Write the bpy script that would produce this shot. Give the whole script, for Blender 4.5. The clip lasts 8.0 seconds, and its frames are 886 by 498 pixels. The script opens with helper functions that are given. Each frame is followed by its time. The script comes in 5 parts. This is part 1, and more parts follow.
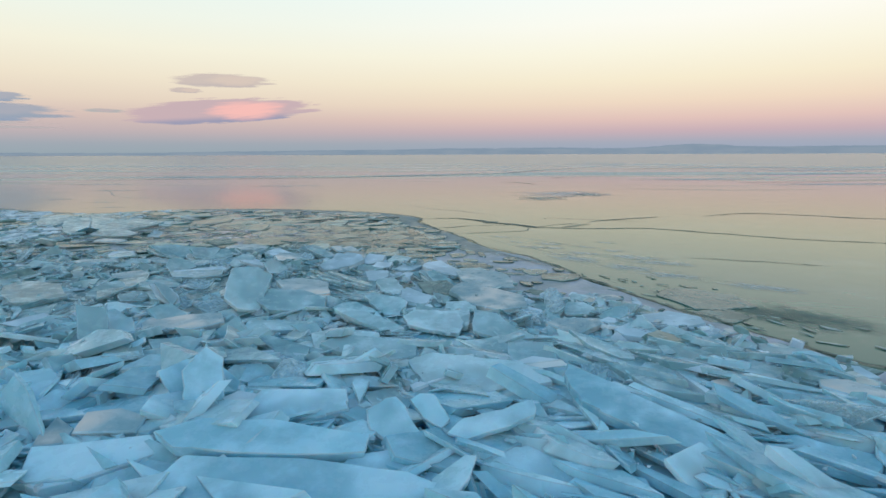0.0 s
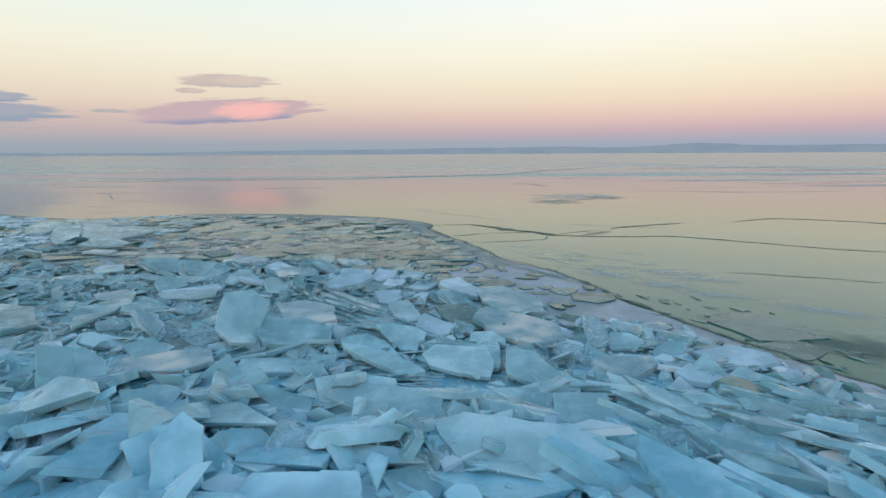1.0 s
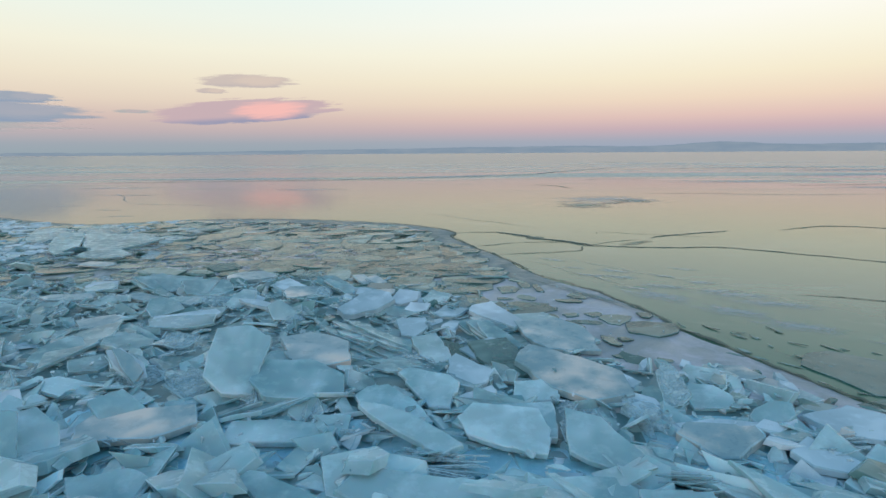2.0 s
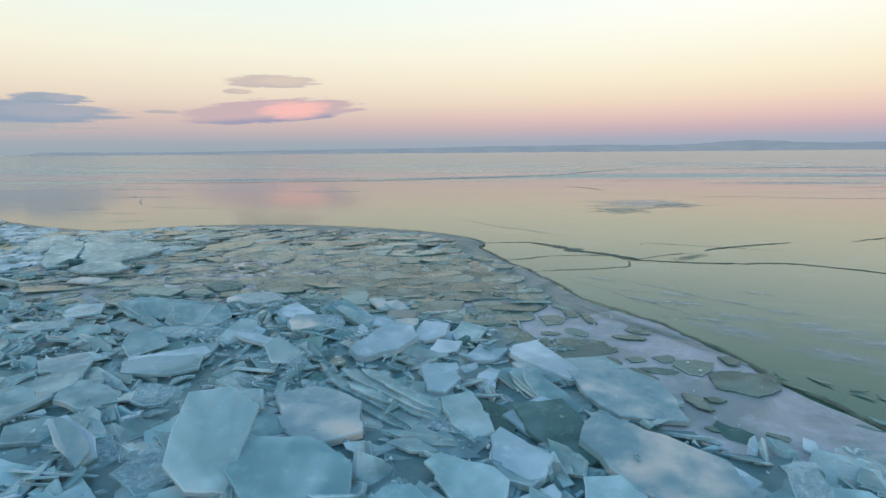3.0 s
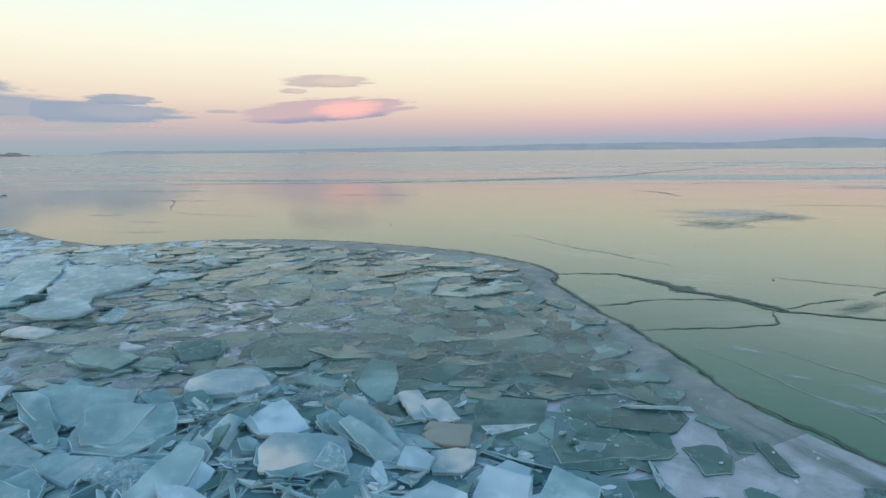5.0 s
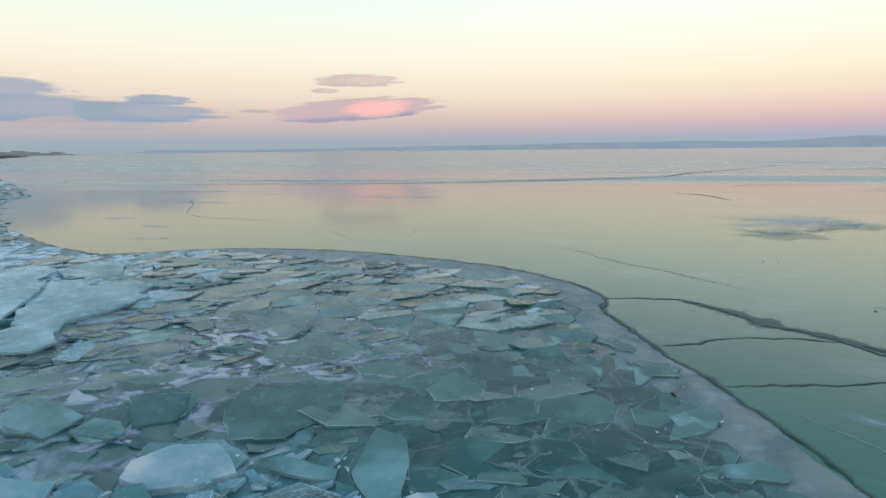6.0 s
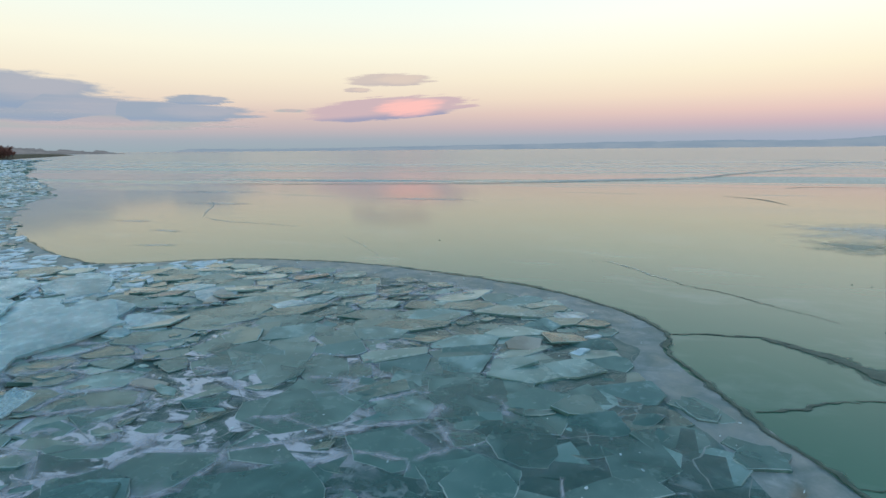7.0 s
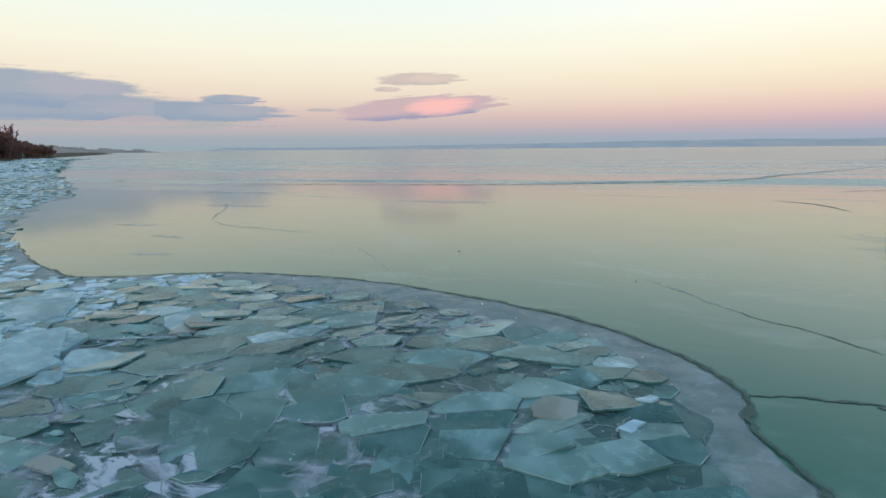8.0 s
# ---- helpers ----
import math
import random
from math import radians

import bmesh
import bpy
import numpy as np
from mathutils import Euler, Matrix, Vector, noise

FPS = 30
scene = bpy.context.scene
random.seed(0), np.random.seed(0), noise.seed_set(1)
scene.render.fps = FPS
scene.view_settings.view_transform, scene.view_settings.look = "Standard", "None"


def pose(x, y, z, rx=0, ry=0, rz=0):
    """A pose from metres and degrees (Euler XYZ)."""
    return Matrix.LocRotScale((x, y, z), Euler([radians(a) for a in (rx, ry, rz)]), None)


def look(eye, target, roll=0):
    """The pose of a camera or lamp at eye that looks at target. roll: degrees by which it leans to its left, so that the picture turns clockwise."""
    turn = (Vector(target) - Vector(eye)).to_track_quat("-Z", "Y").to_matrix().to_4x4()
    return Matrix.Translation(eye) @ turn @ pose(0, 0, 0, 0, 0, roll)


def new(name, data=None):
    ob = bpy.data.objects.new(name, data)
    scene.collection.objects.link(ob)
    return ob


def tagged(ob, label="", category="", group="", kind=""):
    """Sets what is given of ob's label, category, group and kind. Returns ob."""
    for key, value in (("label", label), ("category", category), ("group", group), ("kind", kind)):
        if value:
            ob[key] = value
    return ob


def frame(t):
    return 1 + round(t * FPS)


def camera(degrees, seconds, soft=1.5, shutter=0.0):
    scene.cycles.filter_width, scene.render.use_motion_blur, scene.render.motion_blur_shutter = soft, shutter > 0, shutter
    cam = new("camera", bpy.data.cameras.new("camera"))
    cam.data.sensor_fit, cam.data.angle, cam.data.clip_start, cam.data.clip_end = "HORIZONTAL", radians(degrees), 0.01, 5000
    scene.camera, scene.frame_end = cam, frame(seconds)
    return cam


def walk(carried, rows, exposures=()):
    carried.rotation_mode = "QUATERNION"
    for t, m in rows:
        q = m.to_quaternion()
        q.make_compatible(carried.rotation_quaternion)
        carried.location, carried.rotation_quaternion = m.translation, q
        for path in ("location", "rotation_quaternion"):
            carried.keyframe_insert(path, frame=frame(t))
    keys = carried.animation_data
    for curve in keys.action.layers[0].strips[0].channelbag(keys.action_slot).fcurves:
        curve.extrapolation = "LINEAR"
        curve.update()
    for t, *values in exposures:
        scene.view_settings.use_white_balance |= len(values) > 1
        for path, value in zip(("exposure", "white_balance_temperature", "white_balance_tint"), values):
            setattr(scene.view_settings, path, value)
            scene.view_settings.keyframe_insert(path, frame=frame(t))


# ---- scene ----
cam = camera(77.9, 8.0)
PATH = [
    (0, 0.875, -1.147, 2.574, 3.64, -9.81, 0.18),
    (0.5, 0.695, -0.562, 2.636, 3.60, -9.84, 0.24),
    (1, 0.519, 0.072, 2.695, 4.07, -9.86, 0.29),
    (1.5, 0.345, 0.771, 2.750, 4.86, -9.89, 0.34),
    (2, 0.169, 1.538, 2.803, 5.86, -9.93, 0.38),
    (2.5, -0.012, 2.372, 2.852, 6.97, -9.96, 0.41),
    (3, -0.200, 3.263, 2.898, 8.15, -9.99, 0.44),
    (3.5, -0.395, 4.198, 2.941, 9.38, -10.03, 0.47),
    (4, -0.600, 5.162, 2.981, 10.65, -10.07, 0.49),
    (4.5, -0.813, 6.140, 3.018, 11.97, -10.11, 0.50),
    (5, -1.035, 7.121, 3.052, 13.36, -10.15, 0.51),
    (5.5, -1.265, 8.095, 3.084, 14.81, -10.19, 0.51),
    (6, -1.500, 9.059, 3.112, 16.34, -10.23, 0.51),
    (6.5, -1.739, 10.019, 3.137, 17.93, -10.27, 0.50),
    (7, -1.979, 10.991, 3.159, 19.55, -10.31, 0.48),
    (7.5, -2.216, 12.001, 3.179, 21.12, -10.35, 0.46),
    (8, -2.446, 13.091, 3.196, 22.54, -10.39, 0.44),
]
walk(cam, [(t, pose(x, y, z, 90 + pitch, roll, yaw)) for t, x, y, z, yaw, pitch, roll in PATH],
     [(0, 0.0), (2.0, -0.01), (4.5, 0.11), (6.5, 0.11), (8, 0.07)])


# ---- small tools ----
def lin(r, g, b):
    """Linear colour from 0-255 display values."""
    return tuple(((c / 255 + 0.055) / 1.055) ** 2.4 if c > 10 else c / 255 / 12.92 for c in (r, g, b)) + (1.0,)


def smooth(a, b, v):
    u = min(1.0, max(0.0, (v - a) / (b - a)))
    return u * u * (3 - 2 * u)


def spline(points, steps=8):
    """Catmull-Rom curve through plan points."""
    p = [Vector((*q, 0)) for q in points]
    p = [2 * p[0] - p[1]] + p + [2 * p[-1] - p[-2]]
    out = []
    for i in range(1, len(p) - 2):
        a, b, c, d = p[i - 1:i + 3]
        for k in range(steps):
            s = k / steps
            out.append(0.5 * (2 * b + (c - a) * s + (2 * a - 5 * b + 4 * c - d) * s * s + (3 * b - a - 3 * c + d) * s ** 3))
    return out + [p[-2]]


# ---- world, sun ----
SUN_AZ = 196.0  # degrees clockwise from +y: behind the camera
world = bpy.data.worlds.new("dusk_sky")
scene.world = world
world.use_nodes = True
wt = world.node_tree
wt.nodes.clear()
w_out = wt.nodes.new("ShaderNodeOutputWorld")
bg = wt.nodes.new("ShaderNodeBackground")
coord = wt.nodes.new("ShaderNodeTexCoord")
sep = wt.nodes.new("ShaderNodeSeparateXYZ")
wt.links.new(coord.outputs["Generated"], sep.inputs[0])
HIGH_SKY = ((0.42, lin(205, 232, 246)), (0.7, lin(140, 186, 224)), (1.0, lin(112, 165, 214)))


def sky_ramp(low_sky):
    ramp = wt.nodes.new("ShaderNodeValToRGB")
    wt.links.new(sep.outputs["Z"], ramp.inputs[0])
    stops = low_sky + HIGH_SKY
    while len(ramp.color_ramp.elements) < len(stops):
        ramp.color_ramp.elements.new(0.5)
    for el, (where, colour) in zip(ramp.color_ramp.elements, stops):
        el.position, el.color = where, colour
    return ramp


# the belt of dusk is greyer towards -x and pinker towards +x
grey_belt = sky_ramp(((0.0, lin(150, 167, 176)), (0.018, lin(160, 169, 179)), (0.038, lin(192, 178, 181)), (0.06, lin(213, 191, 184)), (0.085, lin(229, 212, 194)),
                      (0.12, lin(239, 228, 206)), (0.165, lin(244, 241, 221)), (0.21, lin(239, 245, 233)), (0.26, lin(232, 246, 241))))
pink_belt = sky_ramp(((0.0, lin(148, 167, 190)), (0.02, lin(166, 171, 187)), (0.038, lin(200, 176, 184)), (0.057, lin(225, 194, 187)), (0.085, lin(239, 217, 195)),
                      (0.12, lin(246, 235, 208)), (0.165, lin(250, 246, 226)), (0.21, lin(253, 252, 242)), (0.26, lin(248, 254, 250))))
across = wt.nodes.new("ShaderNodeMapRange")
across.interpolation_type = "SMOOTHSTEP"
across.inputs["From Min"].default_value, across.inputs["From Max"].default_value = -0.6, 0.45
wt.links.new(sep.outputs["X"], across.inputs["Value"])
belt = wt.nodes.new("ShaderNodeMix")
belt.data_type = "RGBA"
wt.links.new(across.outputs[0], belt.inputs[0])
wt.links.new(grey_belt.outputs[0], belt.inputs[6])
wt.links.new(pink_belt.outputs[0], belt.inputs[7])
sky = wt.nodes.new("ShaderNodeTexSky")
sky.sky_type, sky.sun_disc = "NISHITA", False
sky.sun_elevation, sky.sun_rotation = radians(1.0), radians(SUN_AZ)
faint = wt.nodes.new("ShaderNodeVectorMath")
faint.operation = "SCALE"
faint.inputs["Scale"].default_value = 0.004
wt.links.new(sky.outputs[0], faint.inputs[0])
total = wt.nodes.new("ShaderNodeVectorMath")
wt.links.new(belt.outputs[2], total.inputs[0])
wt.links.new(faint.outputs[0], total.inputs[1])
wt.links.new(total.outputs[0], bg.inputs[0])
bg.inputs[1].default_value = 1.0
wt.links.new(bg.outputs[0], w_out.inputs[0])

sun_data = bpy.data.lights.new("sun", "SUN")
sun_data.energy, sun_data.angle, sun_data.color = 0.5, radians(25), (1.0, 0.78, 0.68)
sun = new("sun", sun_data)
sun.matrix_world = look((20 * math.sin(radians(SUN_AZ)), 20 * math.cos(radians(SUN_AZ)), 5), (0, 0, 0))


# ---- materials ----
class Mat:
    """A node material under construction."""

    def __init__(self, name, rough=0.5, ior=1.31):
        self.m = bpy.data.materials.new(name)
        self.m.use_nodes = True
        self.t = self.m.node_tree
        self.b = self.t.nodes["Principled BSDF"]
        self.b.inputs["Roughness"].default_value = rough
        self.b.inputs["IOR"].default_value = ior
        self.geo = self.t.nodes.new("ShaderNodeNewGeometry")

    def node(self, kind, **ins):
        n = self.t.nodes.new(kind)
        for k, v in ins.items():
            self.put(n.inputs[k], v)
        return n

    def put(self, socket, v):
        if isinstance(v, bpy.types.NodeSocket):
            self.t.links.new(v, socket)
        else:
            socket.default_value = v

    def place(self, scale=(1, 1, 1), local=False):
        if local:
            src = self.t.nodes.new("ShaderNodeTexCoord").outputs["Object"]
        else:
            src = self.geo.outputs["Position"]
        n = self.node("ShaderNodeVectorMath")
        n.operation = "MULTIPLY"
        self.put(n.inputs[0], src)
        n.inputs[1].default_value = scale
        return n.outputs[0]

    def noise(self, scale, detail=4, rough=0.55, at=None, distort=0.0):
        n = self.node("ShaderNodeTexNoise", Scale=scale, Detail=detail, Roughness=rough, Distortion=distort)
        self.put(n.inputs["Vector"], at if at is not None else self.geo.outputs["Position"])
        return n.outputs["Fac"]

    def span(self, v, a, b, lo=0.0, hi=1.0):
        n = self.node("ShaderNodeMapRange")
        n.interpolation_type = "SMOOTHSTEP"
        for k, x in zip(("Value", "From Min", "From Max", "To Min", "To Max"), (v, a, b, lo, hi)):
            self.put(n.inputs[k], x)
        return n.outputs[0]

    def math(self, op, a, b=0.0):
        n = self.node("ShaderNodeMath")
        n.operation = op
        self.put(n.inputs[0], a)
        self.put(n.inputs[1], b)
        return n.outputs[0]

    def mix(self, f, a, b):
        n = self.node("ShaderNodeMix")
        n.data_type = "RGBA"
        self.put(n.inputs[0], f)
        self.put(n.inputs[6], a)
        self.put(n.inputs[7], b)
        return n.outputs[2]

    def chance(self):
        """A random number for each piece, single or joined."""
        o = self.t.nodes.new("ShaderNodeObjectInfo").outputs["Random"]
        return self.math("FRACT", self.math("ADD", o, self.geo.outputs["Random Per Island"]))

    def bump(self, h, strength=0.3, distance=0.01):
        n = self.node("ShaderNodeBump", Strength=strength, Distance=distance, Height=h)
        self.put(self.b.inputs["Normal"], n.outputs[0])

    def set(self, **ins):
        for k, v in ins.items():
            self.put(self.b.inputs[k.replace("_", " ")], v)
        return self.m


def ice_body(name, dark, light, milk, milk_amount, grain_amount, rough, solid, spec=0.5, veins=0.16, relief=0.2, soft=0.0):
    """Broken lake ice: each piece its own tint, milky clouds, frozen-in fracture veins, fine frost and scratches."""
    m = Mat(name, 0.3)
    r = m.chance()
    shift = m.node("ShaderNodeVectorMath")
    m.put(shift.inputs[0], m.geo.outputs["Position"])
    m.put(shift.inputs[1], m.node("ShaderNodeCombineXYZ", X=m.math("MULTIPLY", r, 37.0), Y=m.math("MULTIPLY", r, 71.0)).outputs[0])
    here = shift.outputs[0]
    big = m.noise(1.5, 2, 0.5, at=here, distort=0.4)
    mid = m.noise(5.0, 5, 0.6, at=here)
    fine = m.noise(42, 5, 0.7)
    warp = m.node("ShaderNodeVectorMath")
    m.put(warp.inputs[0], here)
    m.put(warp.inputs[1], m.node("ShaderNodeTexNoise", Scale=2.0, Detail=3.0, Vector=here).outputs["Color"])
    cell = m.node("ShaderNodeTexVoronoi", Scale=1.7)
    cell.feature = "DISTANCE_TO_EDGE"
    m.put(cell.inputs["Vector"], warp.outputs[0])
    c = m.mix(r, dark, light)
    c = m.mix(m.span(big, 0.42, 0.8, 0, milk_amount), c, milk)
    c = m.mix(m.span(mid, 0.48, 0.8, 0, grain_amount), c, milk)
    vein = m.math("MULTIPLY", m.span(cell.outputs["Distance"], 0.0, 0.035, 1, 0), m.span(mid, 0.35, 0.65, 0, veins))
    c = m.mix(vein, c, milk)
    h = m.math("ADD", m.noise(2.2, 3, 0.5, at=here), m.math("MULTIPLY", fine, 0.03))
    m.bump(h, relief, 0.05)
    # see-through where the ice is clear, closed where it is milky
    milky = m.math("ADD", m.span(big, 0.38, 0.72, 0, 0.35), m.math("MULTIPLY", m.math("FRACT", m.math("MULTIPLY", r, 7.3)), 0.28))
    milky = m.math("ADD", milky, m.span(mid, 0.5, 0.8, 0, 0.2))
    alpha = m.math("MINIMUM", m.math("ADD", milky, solid), 1.0)
    if soft:
        # light travels a little way into the thick ice
        m.set(Subsurface_Weight=soft, Subsurface_Radius=(0.35, 0.85, 1.0), Subsurface_Scale=0.07)
    return m.set(Base_Color=c, Specular_IOR_Level=spec, Specular_Tint=(0.78, 0.98, 1.0, 1), Alpha=alpha,
                 Roughness=m.math("ADD", m.span(mid, 0.3, 0.7, rough, rough + 0.2), m.math("MULTIPLY", fine, 0.05)))


def clear_ice():
    m = Mat("clear_ice", 0.08)
    fine = m.noise(16, 5, 0.65)
    m.bump(m.noise(5, 4), 0.4, 0.03)
    return m.set(Base_Color=m.mix(m.span(fine, 0.4, 0.8), (0.35, 0.56, 0.62, 1), (0.62, 0.74, 0.78, 1)), Roughness=m.span(fine, 0.3, 0.7, 0.04, 0.25),
                 Alpha=m.span(fine, 0.35, 0.75, 0.25, 0.6))


def slush(name, low, mid_tone, high, lo, hi):
    m = Mat(name, 0.6)
    big = m.noise(0.8, 5, 0.6, distort=0.8)
    mid = m.noise(2.6, 6, 0.62, distort=0.5)
    fine = m.noise(22, 5, 0.65)
    c = m.mix(m.span(big, 0.38, 0.6), low, mid_tone)
    c = m.mix(m.math("MULTIPLY", m.span(mid, lo, hi, 0, 0.85), m.span(big, 0.3, 0.6, 0.3, 1)), c, high)
    c = m.mix(m.span(fine, 0.5, 0.8, 0, 0.2), c, high)
    m.bump(m.math("ADD", mid, m.math("MULTIPLY", fine, 0.3)), 0.4, 0.02)
    return m.set(Base_Color=c, Roughness=m.span(mid, 0.3, 0.7, 0.28, 0.7))


def lake_ice():
    m = Mat("lake_ice", 0.12)
    s = m.node("ShaderNodeSeparateXYZ")
    m.put(s.inputs[0], m.geo.outputs["Position"])
    broad = m.noise(0.06, 4, 0.55)
    streak = m.noise(1.0, 6, 0.55, at=m.place((0.014, 0.11, 1)), distort=0.7)
    wisps = m.noise(1.0, 5, 0.6, at=m.place((0.05, 0.3, 1)), distort=0.6)
    cloudy = m.noise(0.55, 5, 0.6, at=m.place((0.6, 1.2, 1)), distort=0.5)
    fine = m.noise(2.2, 6, 0.6)
    c = m.mix(m.span(broad, 0.35, 0.65), (0.034, 0.130, 0.090, 1), (0.058, 0.172, 0.116, 1))
    c = m.mix(m.span(cloudy, 0.5, 0.76, 0, 0.4), c, (0.22, 0.31, 0.28, 1))
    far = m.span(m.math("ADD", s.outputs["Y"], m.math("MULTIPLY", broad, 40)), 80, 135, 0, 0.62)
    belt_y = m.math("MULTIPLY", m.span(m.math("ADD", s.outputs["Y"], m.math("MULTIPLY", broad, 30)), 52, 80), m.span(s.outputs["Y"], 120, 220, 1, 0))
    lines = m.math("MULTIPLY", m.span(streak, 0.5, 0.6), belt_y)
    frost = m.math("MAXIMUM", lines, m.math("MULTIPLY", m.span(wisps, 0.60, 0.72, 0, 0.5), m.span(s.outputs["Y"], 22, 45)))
    # distant ice is painted grey-blue, standing in for the mirrored low sky
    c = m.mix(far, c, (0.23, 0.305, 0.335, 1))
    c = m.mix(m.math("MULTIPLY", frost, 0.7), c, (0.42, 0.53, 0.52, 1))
    # far borrows the rougher, duller finish of frost
    frost = m.math("MAXIMUM", frost, far)
    thread = m.noise(1.0, 3, 0.5, at=m.place((0.02, 0.16, 1)), distort=0.6)
    dark = m.math("MULTIPLY", m.span(m.math("ABSOLUTE", m.math("SUBTRACT", thread, 0.5)), 0.0, 0.014, 0.75, 0.0), m.span(broad, 0.4, 0.6))
    dark = m.math("MULTIPLY", dark, m.span(s.outputs["Y"], 30, 60))
    c = m.mix(dark, c, (0.05, 0.09, 0.085, 1))
    rough = m.math("ADD", m.math("MULTIPLY", frost, 0.2), 0.07)
    return m.set(Base_Color=c, Specular_Tint=(0.97, 1.0, 0.82, 1), Specular_IOR_Level=m.math("SUBTRACT", 0.40, m.math("MULTIPLY", m.math("MAXIMUM", frost, dark), 0.36)), Roughness=m.math("ADD", rough, m.span(fine, 0.4, 0.7, 0, 0.05)))


def veil(name, colour, amount, rough=0.6):
    """Thin powder snow or dark refrozen water on the lake ice, ragged and fading at its edge."""
    m = Mat(name, rough)
    p = m.place((1, 1, 0), local=True)
    n = m.noise(1.6, 6, 0.62, at=m.place((1.0, 1.6, 0), local=True), distort=0.8)
    r2 = m.node("ShaderNodeVectorMath")
    r2.operation = "LENGTH"
    m.put(r2.inputs[0], p)
    e = m.math("ADD", r2.outputs["Value"], m.math("MULTIPLY", m.math("SUBTRACT", n, 0.5), 2.3))
    return m.set(Base_Color=colour, Specular_IOR_Level=0.12, Alpha=m.span(e, 0.0, 1.0, amount, 0.0))


def plain(name, a, b, scale, rough=0.8):
    m = Mat(name, rough, 1.45)
    n = m.noise(scale, 5, 0.6)
    m.bump(n, 0.4, 0.03)
    return m.set(Base_Color=m.mix(m.span(n, 0.3, 0.7), a, b), Specular_IOR_Level=0.15)


FROST = ice_body("frosted_ice", (0.19, 0.365, 0.392, 1), (0.41, 0.585, 0.608, 1), (0.62, 0.735, 0.755, 1), 0.5, 0.14, 0.12, 0.42, relief=0.13, soft=0.5)
PALE = ice_body("pale_blue_ice", (0.24, 0.46, 0.51, 1), (0.43, 0.645, 0.69, 1), (0.62, 0.77, 0.81, 1), 0.5, 0.14, 0.13, 0.5, relief=0.13, soft=0.5)
BLUE = ice_body("blue_ice", (0.27, 0.585, 0.70, 1), (0.45, 0.72, 0.81, 1), (0.63, 0.82, 0.89, 1), 0.5, 0.14, 0.16, 0.55, relief=0.15, soft=0.5)
SNOWY = ice_body("snowy_ice", (0.38, 0.565, 0.64, 1), (0.51, 0.66, 0.73, 1), (0.68, 0.77, 0.82, 1), 0.7, 0.4, 0.25, 0.62)
# peach patches are painted, standing in for warm sky glancing off the slabs
SKYGLOW = ice_body("skyglow_painted_ice", (0.24, 0.42, 0.47, 1), (0.38, 0.53, 0.57, 1), (0.80, 0.67, 0.57, 1), 0.9, 0.35, 0.2, 0.55)
STAINED = ice_body("stained_ice", (0.24, 0.25, 0.21, 1), (0.30, 0.31, 0.27, 1), (0.40, 0.42, 0.39, 1), 0.5, 0.4, 0.4, 0.8)
WET = ice_body("wet_ice", (0.026, 0.096, 0.087, 1), (0.064, 0.160, 0.144, 1), (0.17, 0.29, 0.28, 1), 0.4, 0.2, 0.07, 0.68, 0.55, 0.2, 0.14)
GREY = ice_body("grey_ice", (0.068, 0.168, 0.157, 1), (0.152, 0.285, 0.267, 1), (0.35, 0.53, 0.54, 1), 0.45, 0.18, 0.08, 0.66, 0.55, 0.2, 0.14)
BED = ice_body("deep_ice", (0.05, 0.13, 0.14, 1), (0.11, 0.22, 0.235, 1), (0.26, 0.38, 0.40, 1), 0.45, 0.3, 0.22, 0.9, 0.35)
RIM = ice_body("frost_rim", (0.25, 0.45, 0.53, 1), (0.42, 0.62, 0.70, 1), (0.66, 0.78, 0.83, 1), 0.6, 0.4, 0.2, 0.6)
DIMRIM = ice_body("wet_rim", (0.08, 0.18, 0.18, 1), (0.27, 0.41, 0.42, 1), (0.48, 0.58, 0.60, 1), 0.5, 0.4, 0.34, 0.6, 0.35)
CLEAR, LAKE = clear_ice(), lake_ice()
BAND = slush("slush_band", (0.105, 0.17, 0.165, 1), (0.20, 0.245, 0.237, 1), (0.37, 0.405, 0.41, 1), 0.48, 0.74)
LILAC = slush("lilac_slush", (0.22, 0.275, 0.29, 1), (0.37, 0.40, 0.43, 1), (0.54, 0.55, 0.60, 1), 0.42, 0.66)
SLUSH = slush("refrozen_slush", (0.085, 0.15, 0.15, 1), (0.18, 0.24, 0.245, 1), (0.56, 0.575, 0.62, 1), 0.44, 0.62)
DEEP = slush("dark_slush", (0.026, 0.085, 0.08, 1), (0.06, 0.135, 0.128, 1), (0.28, 0.36, 0.37, 1), 0.52, 0.74)
RIMS = {"wet_ice": DIMRIM, "grey_ice": DIMRIM, "stained_ice": STAINED}
CRACK = plain("crack_water", (0.04, 0.082, 0.064, 1), (0.085, 0.135, 0.108, 1), 6, 0.5)
RIDGE = plain("crack_rime", (0.06, 0.125, 0.098, 1), (0.12, 0.195, 0.16, 1), 5, 0.5)
RIDGE.node_tree.nodes["Principled BSDF"].inputs["Alpha"].default_value = 0.45
FROSTLINE = plain("frost_line", (0.30, 0.38, 0.37, 1), (0.46, 0.52, 0.52, 1), 7, 0.5)
FROSTLINE.node_tree.nodes["Principled BSDF"].inputs["Alpha"].default_value = 0.5
SNOWDUST = veil("snow_dust", (0.58, 0.64, 0.66, 1), 0.42)
FARFROST = veil("far_frost", (0.50, 0.62, 0.63, 1), 0.6)
PALEFILM = veil("grey_film", (0.24, 0.33, 0.30, 1), 0.62, 0.4)
DARKFILM = veil("refrozen_film", (0.10, 0.19, 0.165, 1), 0.6, 0.4)
BARK = plain("bark", (0.06, 0.036, 0.03, 1), (0.12, 0.07, 0.058, 1), 3)
